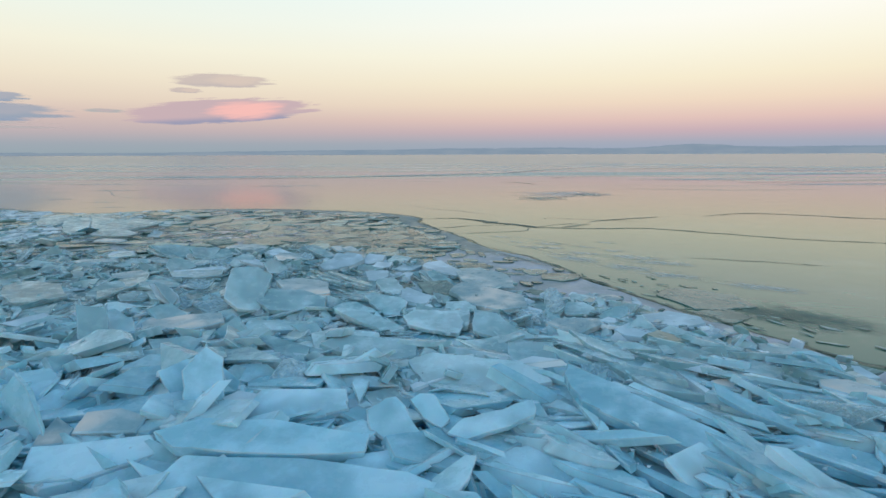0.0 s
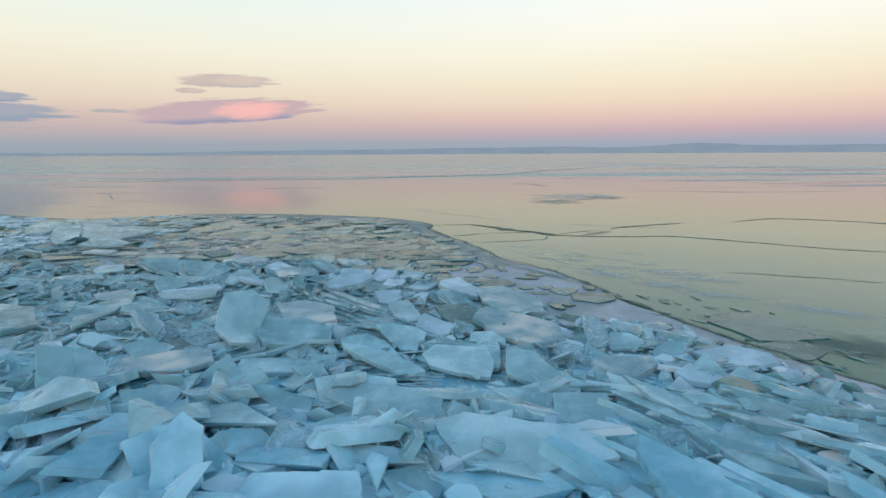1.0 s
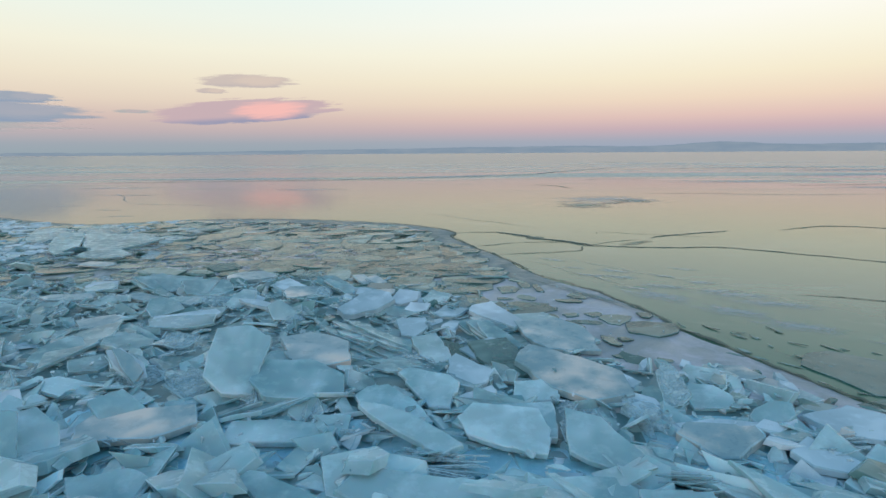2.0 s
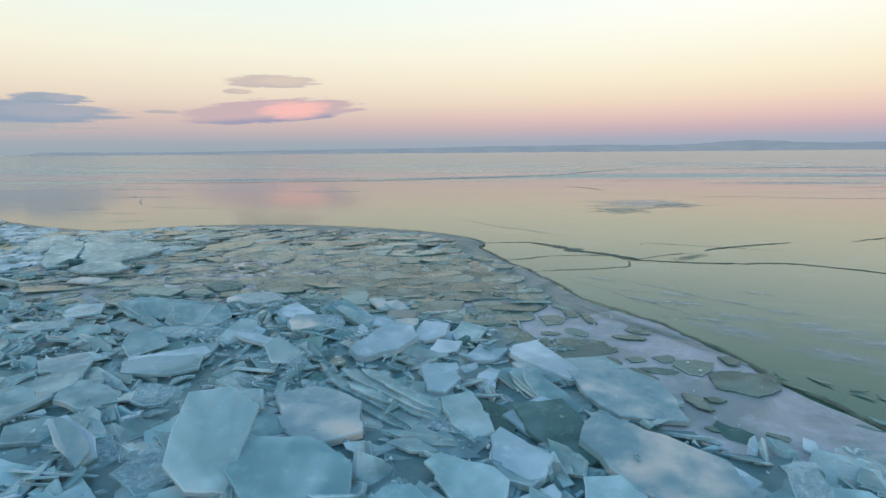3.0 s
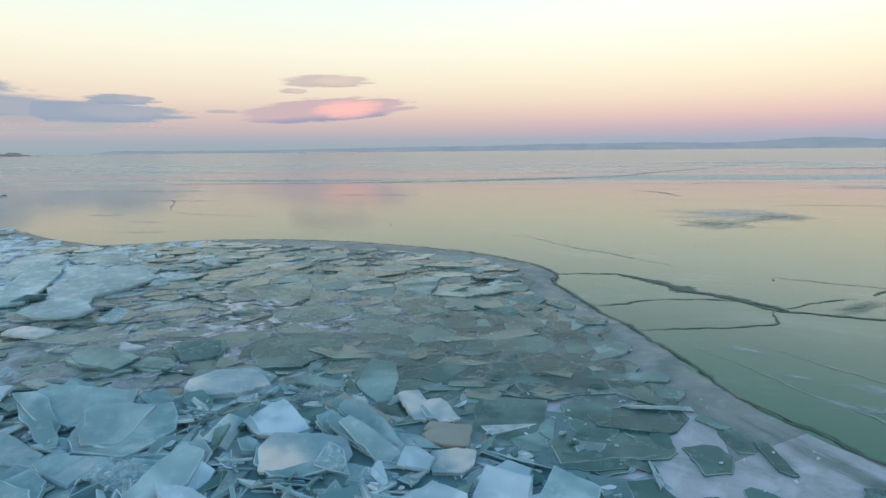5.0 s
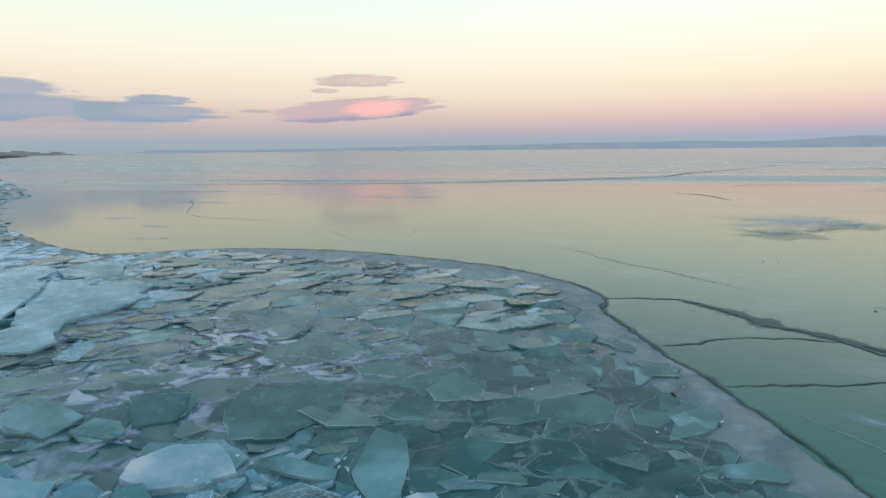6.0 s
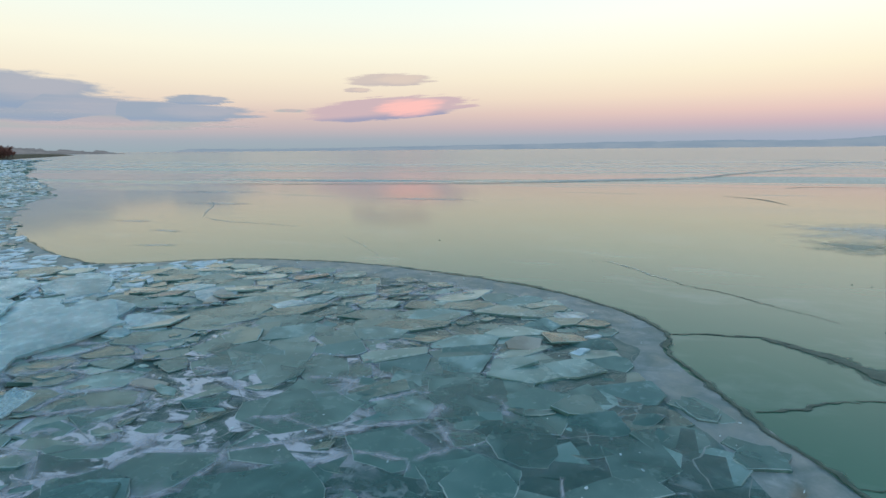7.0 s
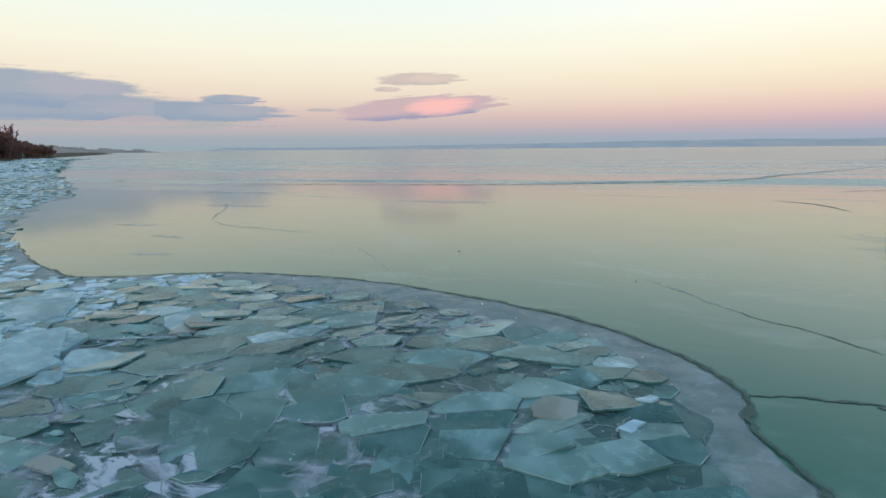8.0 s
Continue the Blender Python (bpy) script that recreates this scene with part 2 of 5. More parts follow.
TWIG = plain("twigs", (0.17, 0.085, 0.075, 1), (0.27, 0.145, 0.125, 1), 0.7)
GRASS = plain("winter_grass", (0.06, 0.052, 0.03, 1), (0.12, 0.10, 0.065, 1), 0.5, 0.95)


def mesh_ob(name, verts, faces, mat, parent=None, flat=True, slots=None):
    me = bpy.data.meshes.new(name)
    me.from_pydata(verts, [], faces)
    me.materials.append(mat)
    if slots:
        me.materials.append(RIMS.get(mat.name, RIM))
        me.polygons.foreach_set("material_index", slots)
    if not flat:
        me.polygons.foreach_set("use_smooth", [True] * len(me.polygons))
    me.update()
    ob = new(name, me)
    if parent:
        ob.parent = parent
    return ob


# ---- plan ----
EDGE = spline([(-420, 320), (-210, 150), (-106, 79), (-62, 52), (-44, 40.4), (-37, 33.5), (-29, 27.8), (-21.2, 23.7), (-17.6, 22.4), (-16.0, 22.3),
               (-13.0, 24.0), (-9.3, 24.45), (-5.6, 23.75), (-3.15, 22.7), (-1.55, 21.1), (-1.42, 19.8), (-0.8, 18.3), (0.0, 16.7),
               (1.05, 14.1), (1.7, 13.2), (2.4, 12.1), (2.95, 10.6), (3.7, 8.9), (5.45, 5.8), (8, 2), (14, -9), (40, -40)])
SHORE = [(-1000, 730), (-567, 435), (-260, 168), (-160, 100), (-50, 25), (0, -13), (40, -44), (120, -110), (600, -500)]
EDGE_NP = np.array([(p.x, p.y) for p in EDGE])


def inside(x, y):
    """Metres inland of the lake-side edge of the broken ice, negative out on the lake."""
    a, b = EDGE_NP[:-1], EDGE_NP[1:]
    d = b - a
    q = np.array((x, y)) - a
    s = np.clip((q * d).sum(1) / (d * d).sum(1), 0, 1)
    r = q - d * s[:, None]
    dist = np.hypot(r[:, 0], r[:, 1])
    i = int(dist.argmin())
    side = d[i, 0] * q[i, 1] - d[i, 1] * q[i, 0]
    return float(dist[i]) * (1 if side < 0 else -1)


def band_width(y):
    """Width of the smooth slush band along the edge."""
    return 0.6 + 1.35 * smooth(14.4, 12.2, y) * smooth(7.6, 9.6, y) + 0.45 * smooth(13.6, 14.6, y) + 0.2 * smooth(20.5, 22, y)


def heap(x, y, d):
    """0 on the flat frozen floes, 1 in the thick of the pile."""
    front = smooth(14.0, 12.8, y + 1.2 * smooth(-3.5, -6.5, x) + 0.9 * noise.noise((x * 0.3, y * 0.3, 2.0)))
    west = smooth(-9.5, -12.5, x)
    w = band_width(y) * (1 - 0.75 * smooth(8.2, 6.6, y))
    return max(front, west * 0.4) * smooth(w - 0.15, w + 1.0 + 0.6 * smooth(8, 6, y), d)


def rise(x, y, d):
    """Height of the heaped ice over the lake."""
    return heap(x, y, d) * (0.05 + 0.09 * smooth(9, 3, y) + 0.04 * noise.noise((x * 0.5, y * 0.5, 7.0)))


# ---- lake, slush, shore ----
lake_v, lake_f = [], []
xs = [-4800, -1500, -500, -150, -60, -30, -15, 0, 15, 30, 60, 150, 500, 1500, 4800]
for j in xs:
    for i in xs:
        lake_v.append((i, j, 0))
n = len(xs)
for j in range(n - 1):
    for i in range(n - 1):
        lake_f.append((j * n + i, j * n + i + 1, (j + 1) * n + i + 1, (j + 1) * n + i))
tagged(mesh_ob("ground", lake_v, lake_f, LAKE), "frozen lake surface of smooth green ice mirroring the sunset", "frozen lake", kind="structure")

# slush sheet between the broken plates: strips running inland from the edge
v, f = [], []
steps = (0.0, 0.08, 0.4, 0.7, 1.0, 1.6, 2.4, 3.2, 4, 4.8, 5.6, 6.4, 7.2, 8, 9, 10, 11, 13, 16, 22)
near = [p for p in EDGE if -160 < p.x < 15]
for i, p in enumerate(near):
    a, b = near[max(0, i - 2)], near[min(len(near) - 1, i + 2)]
    inland = Vector((-0.42, -0.9, 0)) if p.x < 0 else Vector((-0.75, -0.66, 0))
    w = 0.12 * noise.noise((p.x * 1.7, p.y * 1.7, 3)) + 1.6 * smooth(-18, -30, p.x) * noise.noise((p.x * 0.35, p.y * 0.35, 4))
    for k, s in enumerate(steps):
        q = p + inland * (s * band_width(p.y) * (1 + 0.35 * noise.noise((p.x * 0.9, p.y * 0.9, 8))) if 0 < k <= 4 else s + 0.6 if k else 0.0) + inland * w
        z = 0.005 + 0.022 * smooth(0.0, 0.3, s) + (0.01 * noise.noise((q.x, q.y, 0)) if s > 0.1 else 0)
        v.append((q.x, q.y, max(0.004, z)))
m = len(steps)
band_faces, lilac_faces, deep_faces = [], [], []
for i in range(len(near) - 1):
    for k in range(m - 1):
        quad = (i * m + k, i * m + k + 1, (i + 1) * m + k + 1, (i + 1) * m + k)
        mid = (Vector(v[quad[0]]) + Vector(v[quad[2]])) / 2
        snowy = mid.x > -1.8 and 8 < mid.y < 13.6
        (lilac_faces if k >= 4 and snowy else deep_faces if k >= 4 and mid.y > 15.6 and mid.x > -11 else f if k >= 4 else lilac_faces if near[i].y < 13.4 and near[i].x > -10 else band_faces).append(quad)
tagged(mesh_ob("slush_sheet", v, f, SLUSH, flat=False), "grey-green frozen slush holding broken ice plates", "slush", kind="structure")
tagged(mesh_ob("dark_slush", v, deep_faces, DEEP, flat=False), "dark green slush frozen between broken plates", "slush", kind="structure")
tagged(mesh_ob("slush_band", v, band_faces, BAND, flat=False), "smooth grey band of frozen slush along the lake edge", "slush", kind="structure")
tagged(mesh_ob("snowy_band", v, lilac_faces, LILAC, flat=False), "lilac snow-covered slush band along the lake edge", "slush", kind="structure")

v, f = [], []
for i, (x, y) in enumerate(SHORE):
    for s, z in ((0, 0.01), (1.5, 0.45), (6, 0.9), (60, 1.0), (1500, 1.2)):
        v.append((x - 0.61 * s, y - 0.79 * s, z))
for i in range(len(SHORE) - 1):
    for k in range(4):
        f.append((i * 5 + k, i * 5 + k + 1, (i + 1) * 5 + k + 1, (i + 1) * 5 + k))
tagged(mesh_ob("shore", v, f, GRASS, flat=False), "low lake shore of brown winter grass", "shore", kind="structure")


# ---- cracks in the lake ice ----
def crack(points, width, label, seed, rim=0.0, healed=False, lift=0.0, shift=0.0):
    pts = spline(points, 26)
    thing = tagged(new("ice_crack"), label, "ice crack", "cracks in the lake ice", "structure")
    for name, wide, z, mat in (("rim", width * 1.5 + rim, 0.004, RIDGE), ("fissure", width, 0.009, FROSTLINE if healed else CRACK)):
        if healed and name == "rim":
            continue
        v, f = [], []
        for i, p in enumerate(pts):
            a, b = pts[max(0, i - 1)], pts[min(len(pts) - 1, i + 1)]
            side = Vector((-(b - a).y, (b - a).x, 0)).normalized()
            jag = 0.10 * noise.noise((p.x * 1.3, p.y * 1.3, seed)) + 0.05 * noise.noise((p.x * 6, p.y * 6, seed))
            taper = min(1.0, 0.25 + 3.0 * min(i, len(pts) - 1 - i) / len(pts))
            w = wide * taper * (0.35 + 1.5 * abs(noise.noise((p.x * 2.3, p.y * 2.3, seed + wide))) + 0.9 * abs(noise.noise((p.x * 9, p.y * 9, seed + wide))))
            for s in (-0.5, 0.5):
                v.append(tuple(p + side * (jag + shift + s * w) + Vector((0, 0, z + lift))))
        for i in range(len(pts) - 1):
            f.append((2 * i, 2 * i + 1, 2 * i + 3, 2 * i + 2))
        mesh_ob(name, v, f, mat, thing)


crack([(0.1, 23.8), (0.9, 23.0), (1.6, 22.3)], 0.015, "hairline crack in smooth lake ice", 16.0)
crack([(1.7, 16.4), (3.4, 14.6), (5.2, 13.2)], 0.04, "healed frost line in lake ice", 17.0, 0.0, True)
crack([(0.9, 16.0), (1.6, 15.0), (2.6, 13.6), (3.6, 12.0)], 0.03, "frost line beside the seam", 18.0, 0.0, True)
crack([(-1.45, 20.75), (-0.6, 21.0), (0.24, 20.95), (1.32, 19.8), (2.0, 19.25), (2.75, 18.36), (3.24, 18.3), (4.23, 18.15), (5.38, 18.1), (7.05, 18.1), (10.4, 16.0), (12.6, 15.25), (19, 13.4)],
      0.10, "long dark open crack running across smooth lake ice", 1.0)
crack([(0.1, 21.0), (0.7, 20.5), (1.36, 19.83), (2.0, 19.3), (2.4, 19.05), (3.0, 18.35)], 0.24, "wide crumbled stretch of an open lake crack", 21.0, 0.05, False, 0.0015)
crack([(2.75, 18.3), (2.62, 17.75), (2.39, 17.44), (1.42, 17.03), (0.7, 16.8), (0.05, 16.6)], 0.04, "dark crack closing a wedge of lake ice", 2.0)
crack([(0.75, 18.75), (1.5, 18.9), (2.3, 18.95)], 0.05, "hairline crack in smooth lake ice", 22.0)
crack([(-0.5, 18.05), (0.1, 18.35), (0.75, 18.75)], 0.05, "hairline crack in smooth lake ice", 23.0)
crack([(5.1, 20.0), (5.78, 20.53), (7.03, 21.2), (8.3, 21.8)], 0.14, "fine dark crack in smooth lake ice", 3.0)
crack([(10.2, 22.2), (12.5, 23.3), (14.6, 22.6), (16.9, 21.4), (23, 20)], 0.13, "fine dark crack in smooth lake ice", 4.0)
crack([(-12.4, 28.8), (-11.0, 27.6), (-9.3, 25.7)], 0.03, "hairline healed crack in smooth lake ice", 5.0, 0.0, True)
crack([(-2.9, 27.1), (-2.0, 26.0), (-1.5, 25.3), (-0.9, 24.7)], 0.07, "hairline crack healed white in lake ice", 6.0, 0.0, True)
crack([(-1.3, 25.05), (-0.6, 24.4), (0.0, 23.9), (0.7, 23.2)], 0.022, "hairline crack healed white in lake ice", 6.5)
crack([(6.0, 12.7), (7.5, 12.3), (9.0, 11.8)], 0.03, "hairline crack in smooth lake ice", 7.0)
crack([(4.6, 19.6), (3.6, 19.0), (2.9, 18.4)], 0.04, "short feathered crack in smooth lake ice", 8.0)

crack([(-21.9, 32.2), (-20.5, 31.4), (-19.2, 31.1), (-17.5, 30.9), (-15.5, 30.6)], 0.13, "faint wavering crack with frost crumbs", 12.0, 0.0, True)
crack([(-22.0, 32.2), (-23.6, 34.2), (-25.5, 36.8), (-28.0, 39.4)], 0.12, "short frosted crack far out on the ice", 13.0, 0.0, True)
crack([(9.5, 40), (14.2, 40.3), (19, 39.2), (26, 40)], 0.09, "far dark crack in smooth lake ice", 14.0)
crack([(3.6, 21.4), (5.0, 20.9), (7.4, 20.2)], 0.03, "hairline crack in smooth lake ice", 15.0)

# pressure lines and frosted leads far out
crack([(-40, 55), (-25, 58.5), (-11.4, 63.4), (3.2, 73.8), (8.6, 84.5), (20, 104), (44, 150)], 0.7, "long frosted lead far out on the lake ice", 31.0, 0.0, True)
crack([(-40, 54), (-25, 57.5), (-11.4, 62.2), (3.2, 72.4), (8.6, 83), (20, 102)], 0.35, "dark open lead far out on the lake ice", 32.0)
crack([(24, 49.5), (31.4, 51.1), (39.5, 54.4), (48, 56)], 0.2, "far dark crack in smooth lake ice", 33.0)
crack([(8.6, 59.2), (10, 60.6), (11.6, 61.2), (16, 61)], 0.16, "far dark crack in smooth lake ice", 34.0)
crack([(3.2, 50.6), (4.9, 48.9), (5.8, 45.5)], 0.2, "short feathered crack far out on the ice", 35.0)
crack([(20, 118), (34, 121), (60, 119)], 0.9, "long frosted lead far out on the lake ice", 36.0, 0.0, True)
crack([(26, 96), (40, 100), (62, 97)], 0.6, "dark open lead far out on the lake ice", 37.0)

# dark worked line where the broken ice meets the lake
SEAM = [(p.x, p.y) for p in EDGE[::4] if -26 < p.x < 9]
crack([p for p in SEAM if p[1] > 13.2], 0.075, "dark wet seam between broken plates and lake ice", 9.0, 0.05, False, 0.012, 0.03)
crack([p for p in SEAM if p[1] < 14.2 and p[0] > 0], 0.055, "thin dark seam between snowy band and lake ice", 9.0, 0.02, False, 0.012, 0.03)


def patch(x, y, length, width, yaw, mat, label, z=0.006):
    """A ragged film on the lake ice."""
    v, f = [(0, 0, 0)], []
    for k in range(24):
        a = 2 * math.pi * k / 24
        v.append((1.6 * math.cos(a), 1.6 * math.sin(a), 0))
    for k in range(24):
        f.append((0, 1 + k, 1 + (k + 1) % 24))
    ob = mesh_ob("ice_patch", v, f, mat)
    ob.matrix_basis = pose(x, y, z + 0.0007 * (len(PATCHES) % 5), 0, 0, yaw) @ Matrix.Diagonal((length / 2, width / 2, 1, 1))
    PATCHES.append(ob)
    tagged(ob, label, "ice patch", "patches on the lake ice", "structure")


PATCHES = []
DUST_LABEL, FILM_LABEL = "thin patch of wind-blown snow on lake ice", "dark refrozen patch on smooth lake ice"
patch(5.0, 10.6, 1.5, 0.7, -25, SNOWDUST, DUST_LABEL)
patch(4.9, 8.9, 1.2, 0.4, -35, SNOWDUST, DUST_LABEL)
patch(3.6, 13.2, 1.3, 0.5, -20, SNOWDUST, DUST_LABEL)
patch(2.9, 14.7, 1.0, 0.45, -30, SNOWDUST, DUST_LABEL)
patch(4.8, 12.6, 1.8, 0.6, -15, SNOWDUST, DUST_LABEL)
patch(1.6, 16.0, 0.9, 0.3, -30, SNOWDUST, DUST_LABEL)
for px, py, pl, pw, pa in ((-24, 30, 2.2, 0.7, 10), (-17.5, 25.2, 1.8, 0.5, 15), (-20, 28, 2.0, 0.5, -5), (-26, 38, 5, 1.2, 5), (-33, 46, 8, 2, 8), (-15, 44, 7, 1.5, 4)):
    patch(px, py, pl, pw, pa, SNOWDUST, DUST_LABEL)
for px, py, pl, pw, pa in ((3.3, 12.4, 1.6, 0.9, -40), (4.3, 11.4, 1.5, 0.8, -30), (5.2, 12.0, 2.0, 0.7, -20), (6.4, 9.6, 1.8, 0.7, -30), (2.0, 15.0, 0.6, 0.22, -18), (2.2, 14.2, 0.8, 0.22, -30), (3.0, 14.0, 0.7, 0.38, -5), (3.0, 13.0, 1.1, 0.21, -14), (4.6, 15.0, 0.8, 0.26, -25), (4.6, 12.9, 1.0, 0.25, 0), (2.5, 14.1, 1.1, 0.37, -5), (3.9, 14.2, 0.7, 0.25, -25), (4.5, 13.6, 0.7, 0.33, -7)):
    patch(px, py, pl, pw, pa, SNOWDUST, DUST_LABEL)
patch(4.6, 31.4, 3.2, 3.4, 10, PALEFILM, "grey refrozen patch on smooth lake ice")
patch(7.9, 34.3, 3.0, 2.8, 40, PALEFILM, "grey refrozen patch on smooth lake ice")
patch(6.4, 32.8, 2.6, 0.7, 45, PALEFILM, "grey refrozen patch on smooth lake ice")
for px, py, pl, pw, pa in ((47.5, 103, 30, 7, 4), (53, 88, 30, 9, 8), (24, 56, 18, 4, 6), (31, 47, 13, 3, 4), (38, 138, 34, 8, 2), (35, 158, 16, 8, 0), (-6, 68, 22, 4, 30), (40, 70, 26, 6, 10), (-30, 62, 26, 5, 10)):
    patch(px, py, pl, pw, pa, FARFROST, "long frosted streak on far lake ice")
patch(6.3, 35.2, 7.0, 6.0, 20, SNOWDUST, DUST_LABEL)
patch(4.4, 18.9, 1.9, 0.5, 42, DARKFILM, FILM_LABEL)
patch(1.95, 12.2, 3.6, 0.36, -52, DARKFILM, "dark wet strip of ice beside the seam", 0.036)
patch(5.3, 8.0, 3.4, 1.2, -50, DARKFILM, FILM_LABEL)
patch(6.2, 7.6, 2.4, 1.1, -45, DARKFILM, FILM_LABEL)


# ---- ice plates ----
def plate_shape(rng, n, length, width, thick, bevel=0.012):
    """An irregular broken plate: top and bottom outlines with chamfered, uneven sides."""
    ring = []
    for k in range(n):
        a = 2 * math.pi * (k + rng.uniform(-0.34, 0.34)) / n
        r = rng.uniform(0.78, 1.12) / max(abs(math.cos(a)) ** 1.0, abs(math.sin(a)) ** 1.0) ** 0.55
        ring.append((0.5 * length * r * math.cos(a), 0.5 * width * r * math.sin(a)))
    ragged = []
    for k, (x, y) in enumerate(ring):
        x2, y2 = ring[(k + 1) % n]
        ragged.append((x, y))
        cut = sorted(rng.uniform(0.15, 0.85) for _ in range(2))
        for s in cut:
            j = rng.uniform(-0.045, 0.045)
            ragged.append((x + s * (x2 - x) - j * (y2 - y), y + s * (y2 - y) + j * (x2 - x)))
    ring, n = ragged, 3 * n
    b = min(bevel, 0.3 * thick) * rng.uniform(0.6, 1.3)
    v = []
    for inset, z in ((b, thick), (0, thick - b), (rng.uniform(-0.2, 0.25) * thick, 0.0)):
        for x, y in ring:
            h = math.hypot(x, y)
            s = (h - inset) / h
            wob = rng.uniform(-0.1, 0.1) * thick if 0 < z < thick else 0
            v.append((x * s, y * s, z + wob))
    f = [tuple(range(n)), tuple(range(3 * n - 1, 2 * n - 1, -1))]
    for t in (0, 1):
        for k in range(n):
            k2 = (k + 1) % n
            f.append((t * n + k, (t + 1) * n + k, (t + 1) * n + k2, t * n + k2))
    return v, f


def shard_shape(rng, n, length, width, thick):
    """A sharp splinter of ice: uneven corners, sides broken at a slant, a worn upper edge."""
    turn = sorted((k + rng.uniform(-0.42, 0.42)) * 2 * math.pi / n for k in range(n))
    ring = []
    for a in turn:
        r = rng.uniform(0.62, 1.18)
        ring.append((0.5 * length * r * math.cos(a), 0.5 * width * r * math.sin(a)))
    b = min(0.008, 0.25 * thick)
    skew = [rng.uniform(-0.9, 0.9) * thick for _ in range(2)]
    v = []
    for inset, z, lean in ((b, thick, 0.0), (0.0, thick - b, 0.0), (-0.12 * thick, 0.0, 1.0)):
        for k, (x, y) in enumerate(ring):
            h = math.hypot(x, y)
            s = (h - inset) / h
            v.append((x * s + lean * skew[0], y * s + lean * skew[1], z + (0.12 * thick * math.sin(3.7 * k + length * 20) if z else 0)))
    f = [tuple(range(n)), tuple(range(3 * n - 1, 2 * n - 1, -1))]
    for t in (0, 1):
        for k in range(n):
            f.append((t * n + k, (t + 1) * n + k, (t + 1) * n + (k + 1) % n, t * n + (k + 1) % n))
    return v, f


class Joined:
    """Collects many small pieces into one mesh."""

    def __init__(self):
        self.v, self.f, self.s = [], [], []

    def add(self, v, f, m, rim=0):
        o = len(self.v)
        self.v += [tuple(m @ Vector(p)) for p in v]
        self.f += [tuple(o + i for i in g) for g in f]
        self.s += rim_slots(len(f), rim)


def rim_slots(count, rim):
    """The chamfer faces, which follow the top (and bottom) faces, take the frosted rim."""
    top = count % rim if rim else 0
    return [1 if rim and top <= i < top + rim else 0 for i in range(count)]


SLABS = []  # plan discs of the placed plates: x, y, radius, top


def slab(x, y, z, length, width, yaw, pitch=0.0, roll=0.0, thick=0.07, seed=1, corners=6, mat=None, label=""):
    """One large plate lying in the pile; z is the middle of its top face."""
    rng = random.Random(seed)
    v, f = plate_shape(rng, corners, length, width, thick)
    mat = mat or FROST
    ob = mesh_ob("ice_plate", [(a, b, c - thick) for a, b, c in v], f, mat, slots=rim_slots(len(f), 3 * corners))
    ob.matrix_basis = pose(x, y, z, pitch, roll, yaw)
    SLABS.append((x, y, 0.25 * (length + width), z))
    return tagged(ob, label or SLAB_LABELS[mat.name], "ice plate", "large plates of broken ice")


SLAB_LABELS = {
    "frosted_ice": "pale blue frosted ice slab lying in the pile",
    "snowy_ice": "whitish snow-dusted ice slab on the pile",
    "skyglow_painted_ice": "grey-pink ice slab with sunset glow painted in its colour",
    "stained_ice": "brownish stained slab of ice among floes",
    "wet_ice": "dark teal ice plate frozen flat in slush",
    "grey_ice": "grey-green ice plate frozen among other plates",
    "pale_blue_ice": "pale blue milky slab of broken ice",
    "blue_ice": "thick saturated blue slab of broken ice",
    "clear_ice": "clear glassy shard of ice leaning in the pile",
}


def slab_stack(x, y, z, length, width, yaw, pitch, roll, thick, seed, corners, mat):
    """Thin plates pushed over one another, each a little lower and shifted."""
    for k in range(5):
        a = radians(yaw + 90)
        off = (k - 2) * 0.11
        slab(x + off * math.cos(a), y + off * math.sin(a), z + 0.03 - 0.022 * k, length * (1 - 0.06 * (k % 3)), width * 0.75, yaw + (k * 37 % 11) - 5,
             pitch + 9, roll - 3, 0.03, seed + k, corners, mat, "thin blue ice plate in a tilted stack")


slab(-2.65, 2.94, 0.285, 0.27, 0.40, -171, -10.1, -6.5, 0.090, 124, 5, SKYGLOW)
slab(-2.31, 3.12, 0.293, 0.55, 0.39, -164, -11.2, -4.3, 0.090, 49, 7, SKYGLOW)
slab(-2.17, 2.69, 0.248, 1.02, 0.56, -144, -10.0, -0.5, 0.120, 124, 5, BLUE)
slab(-1.64, 2.43, 0.190, 0.48, 0.59, 99, 2.3, -4.5, 0.100, 35, 5, BLUE)
slab(-0.47, 2.35, 0.266, 0.57, 2.44, 92, 1.3, -4.8, 0.100, 159, 8, BLUE)
slab(-0.76, 2.90, 0.310, 2.02, 0.42, -176, -9.3, -3.6, 0.090, 126, 7, BLUE)
slab(-0.87, 3.61, 0.265, 1.06, 0.45, -170, -14.8, -2.3, 0.080, 153, 7, BLUE)
slab(-7.16, 7.98, 0.180, 0.90, 2.22, 44, 0.0, -0.0, 0.060, 2, 8, FROST)
slab(-5.86, 8.49, 0.180, 0.88, 2.15, -176, -0.0, -0.0, 0.050, 144, 4, FROST)
slab(-1.82, 3.87, 0.417, 0.86, 0.42, 115, 1.9, -32.0, 0.060, 134, 6, BLUE)
slab(-1.10, 4.32, 0.251, 0.46, 0.44, 81, 12.0, -22.1, 0.050, 41, 6, CLEAR)
slab(-0.43, 5.26, 0.229, 0.60, 1.38, 89, 1.7, -7.8, 0.070, 9, 7, PALE)
slab(0.12, 3.31, 0.295, 0.41, 0.52, 31, 27.8, -11.7, 0.060, 128, 8, BLUE)
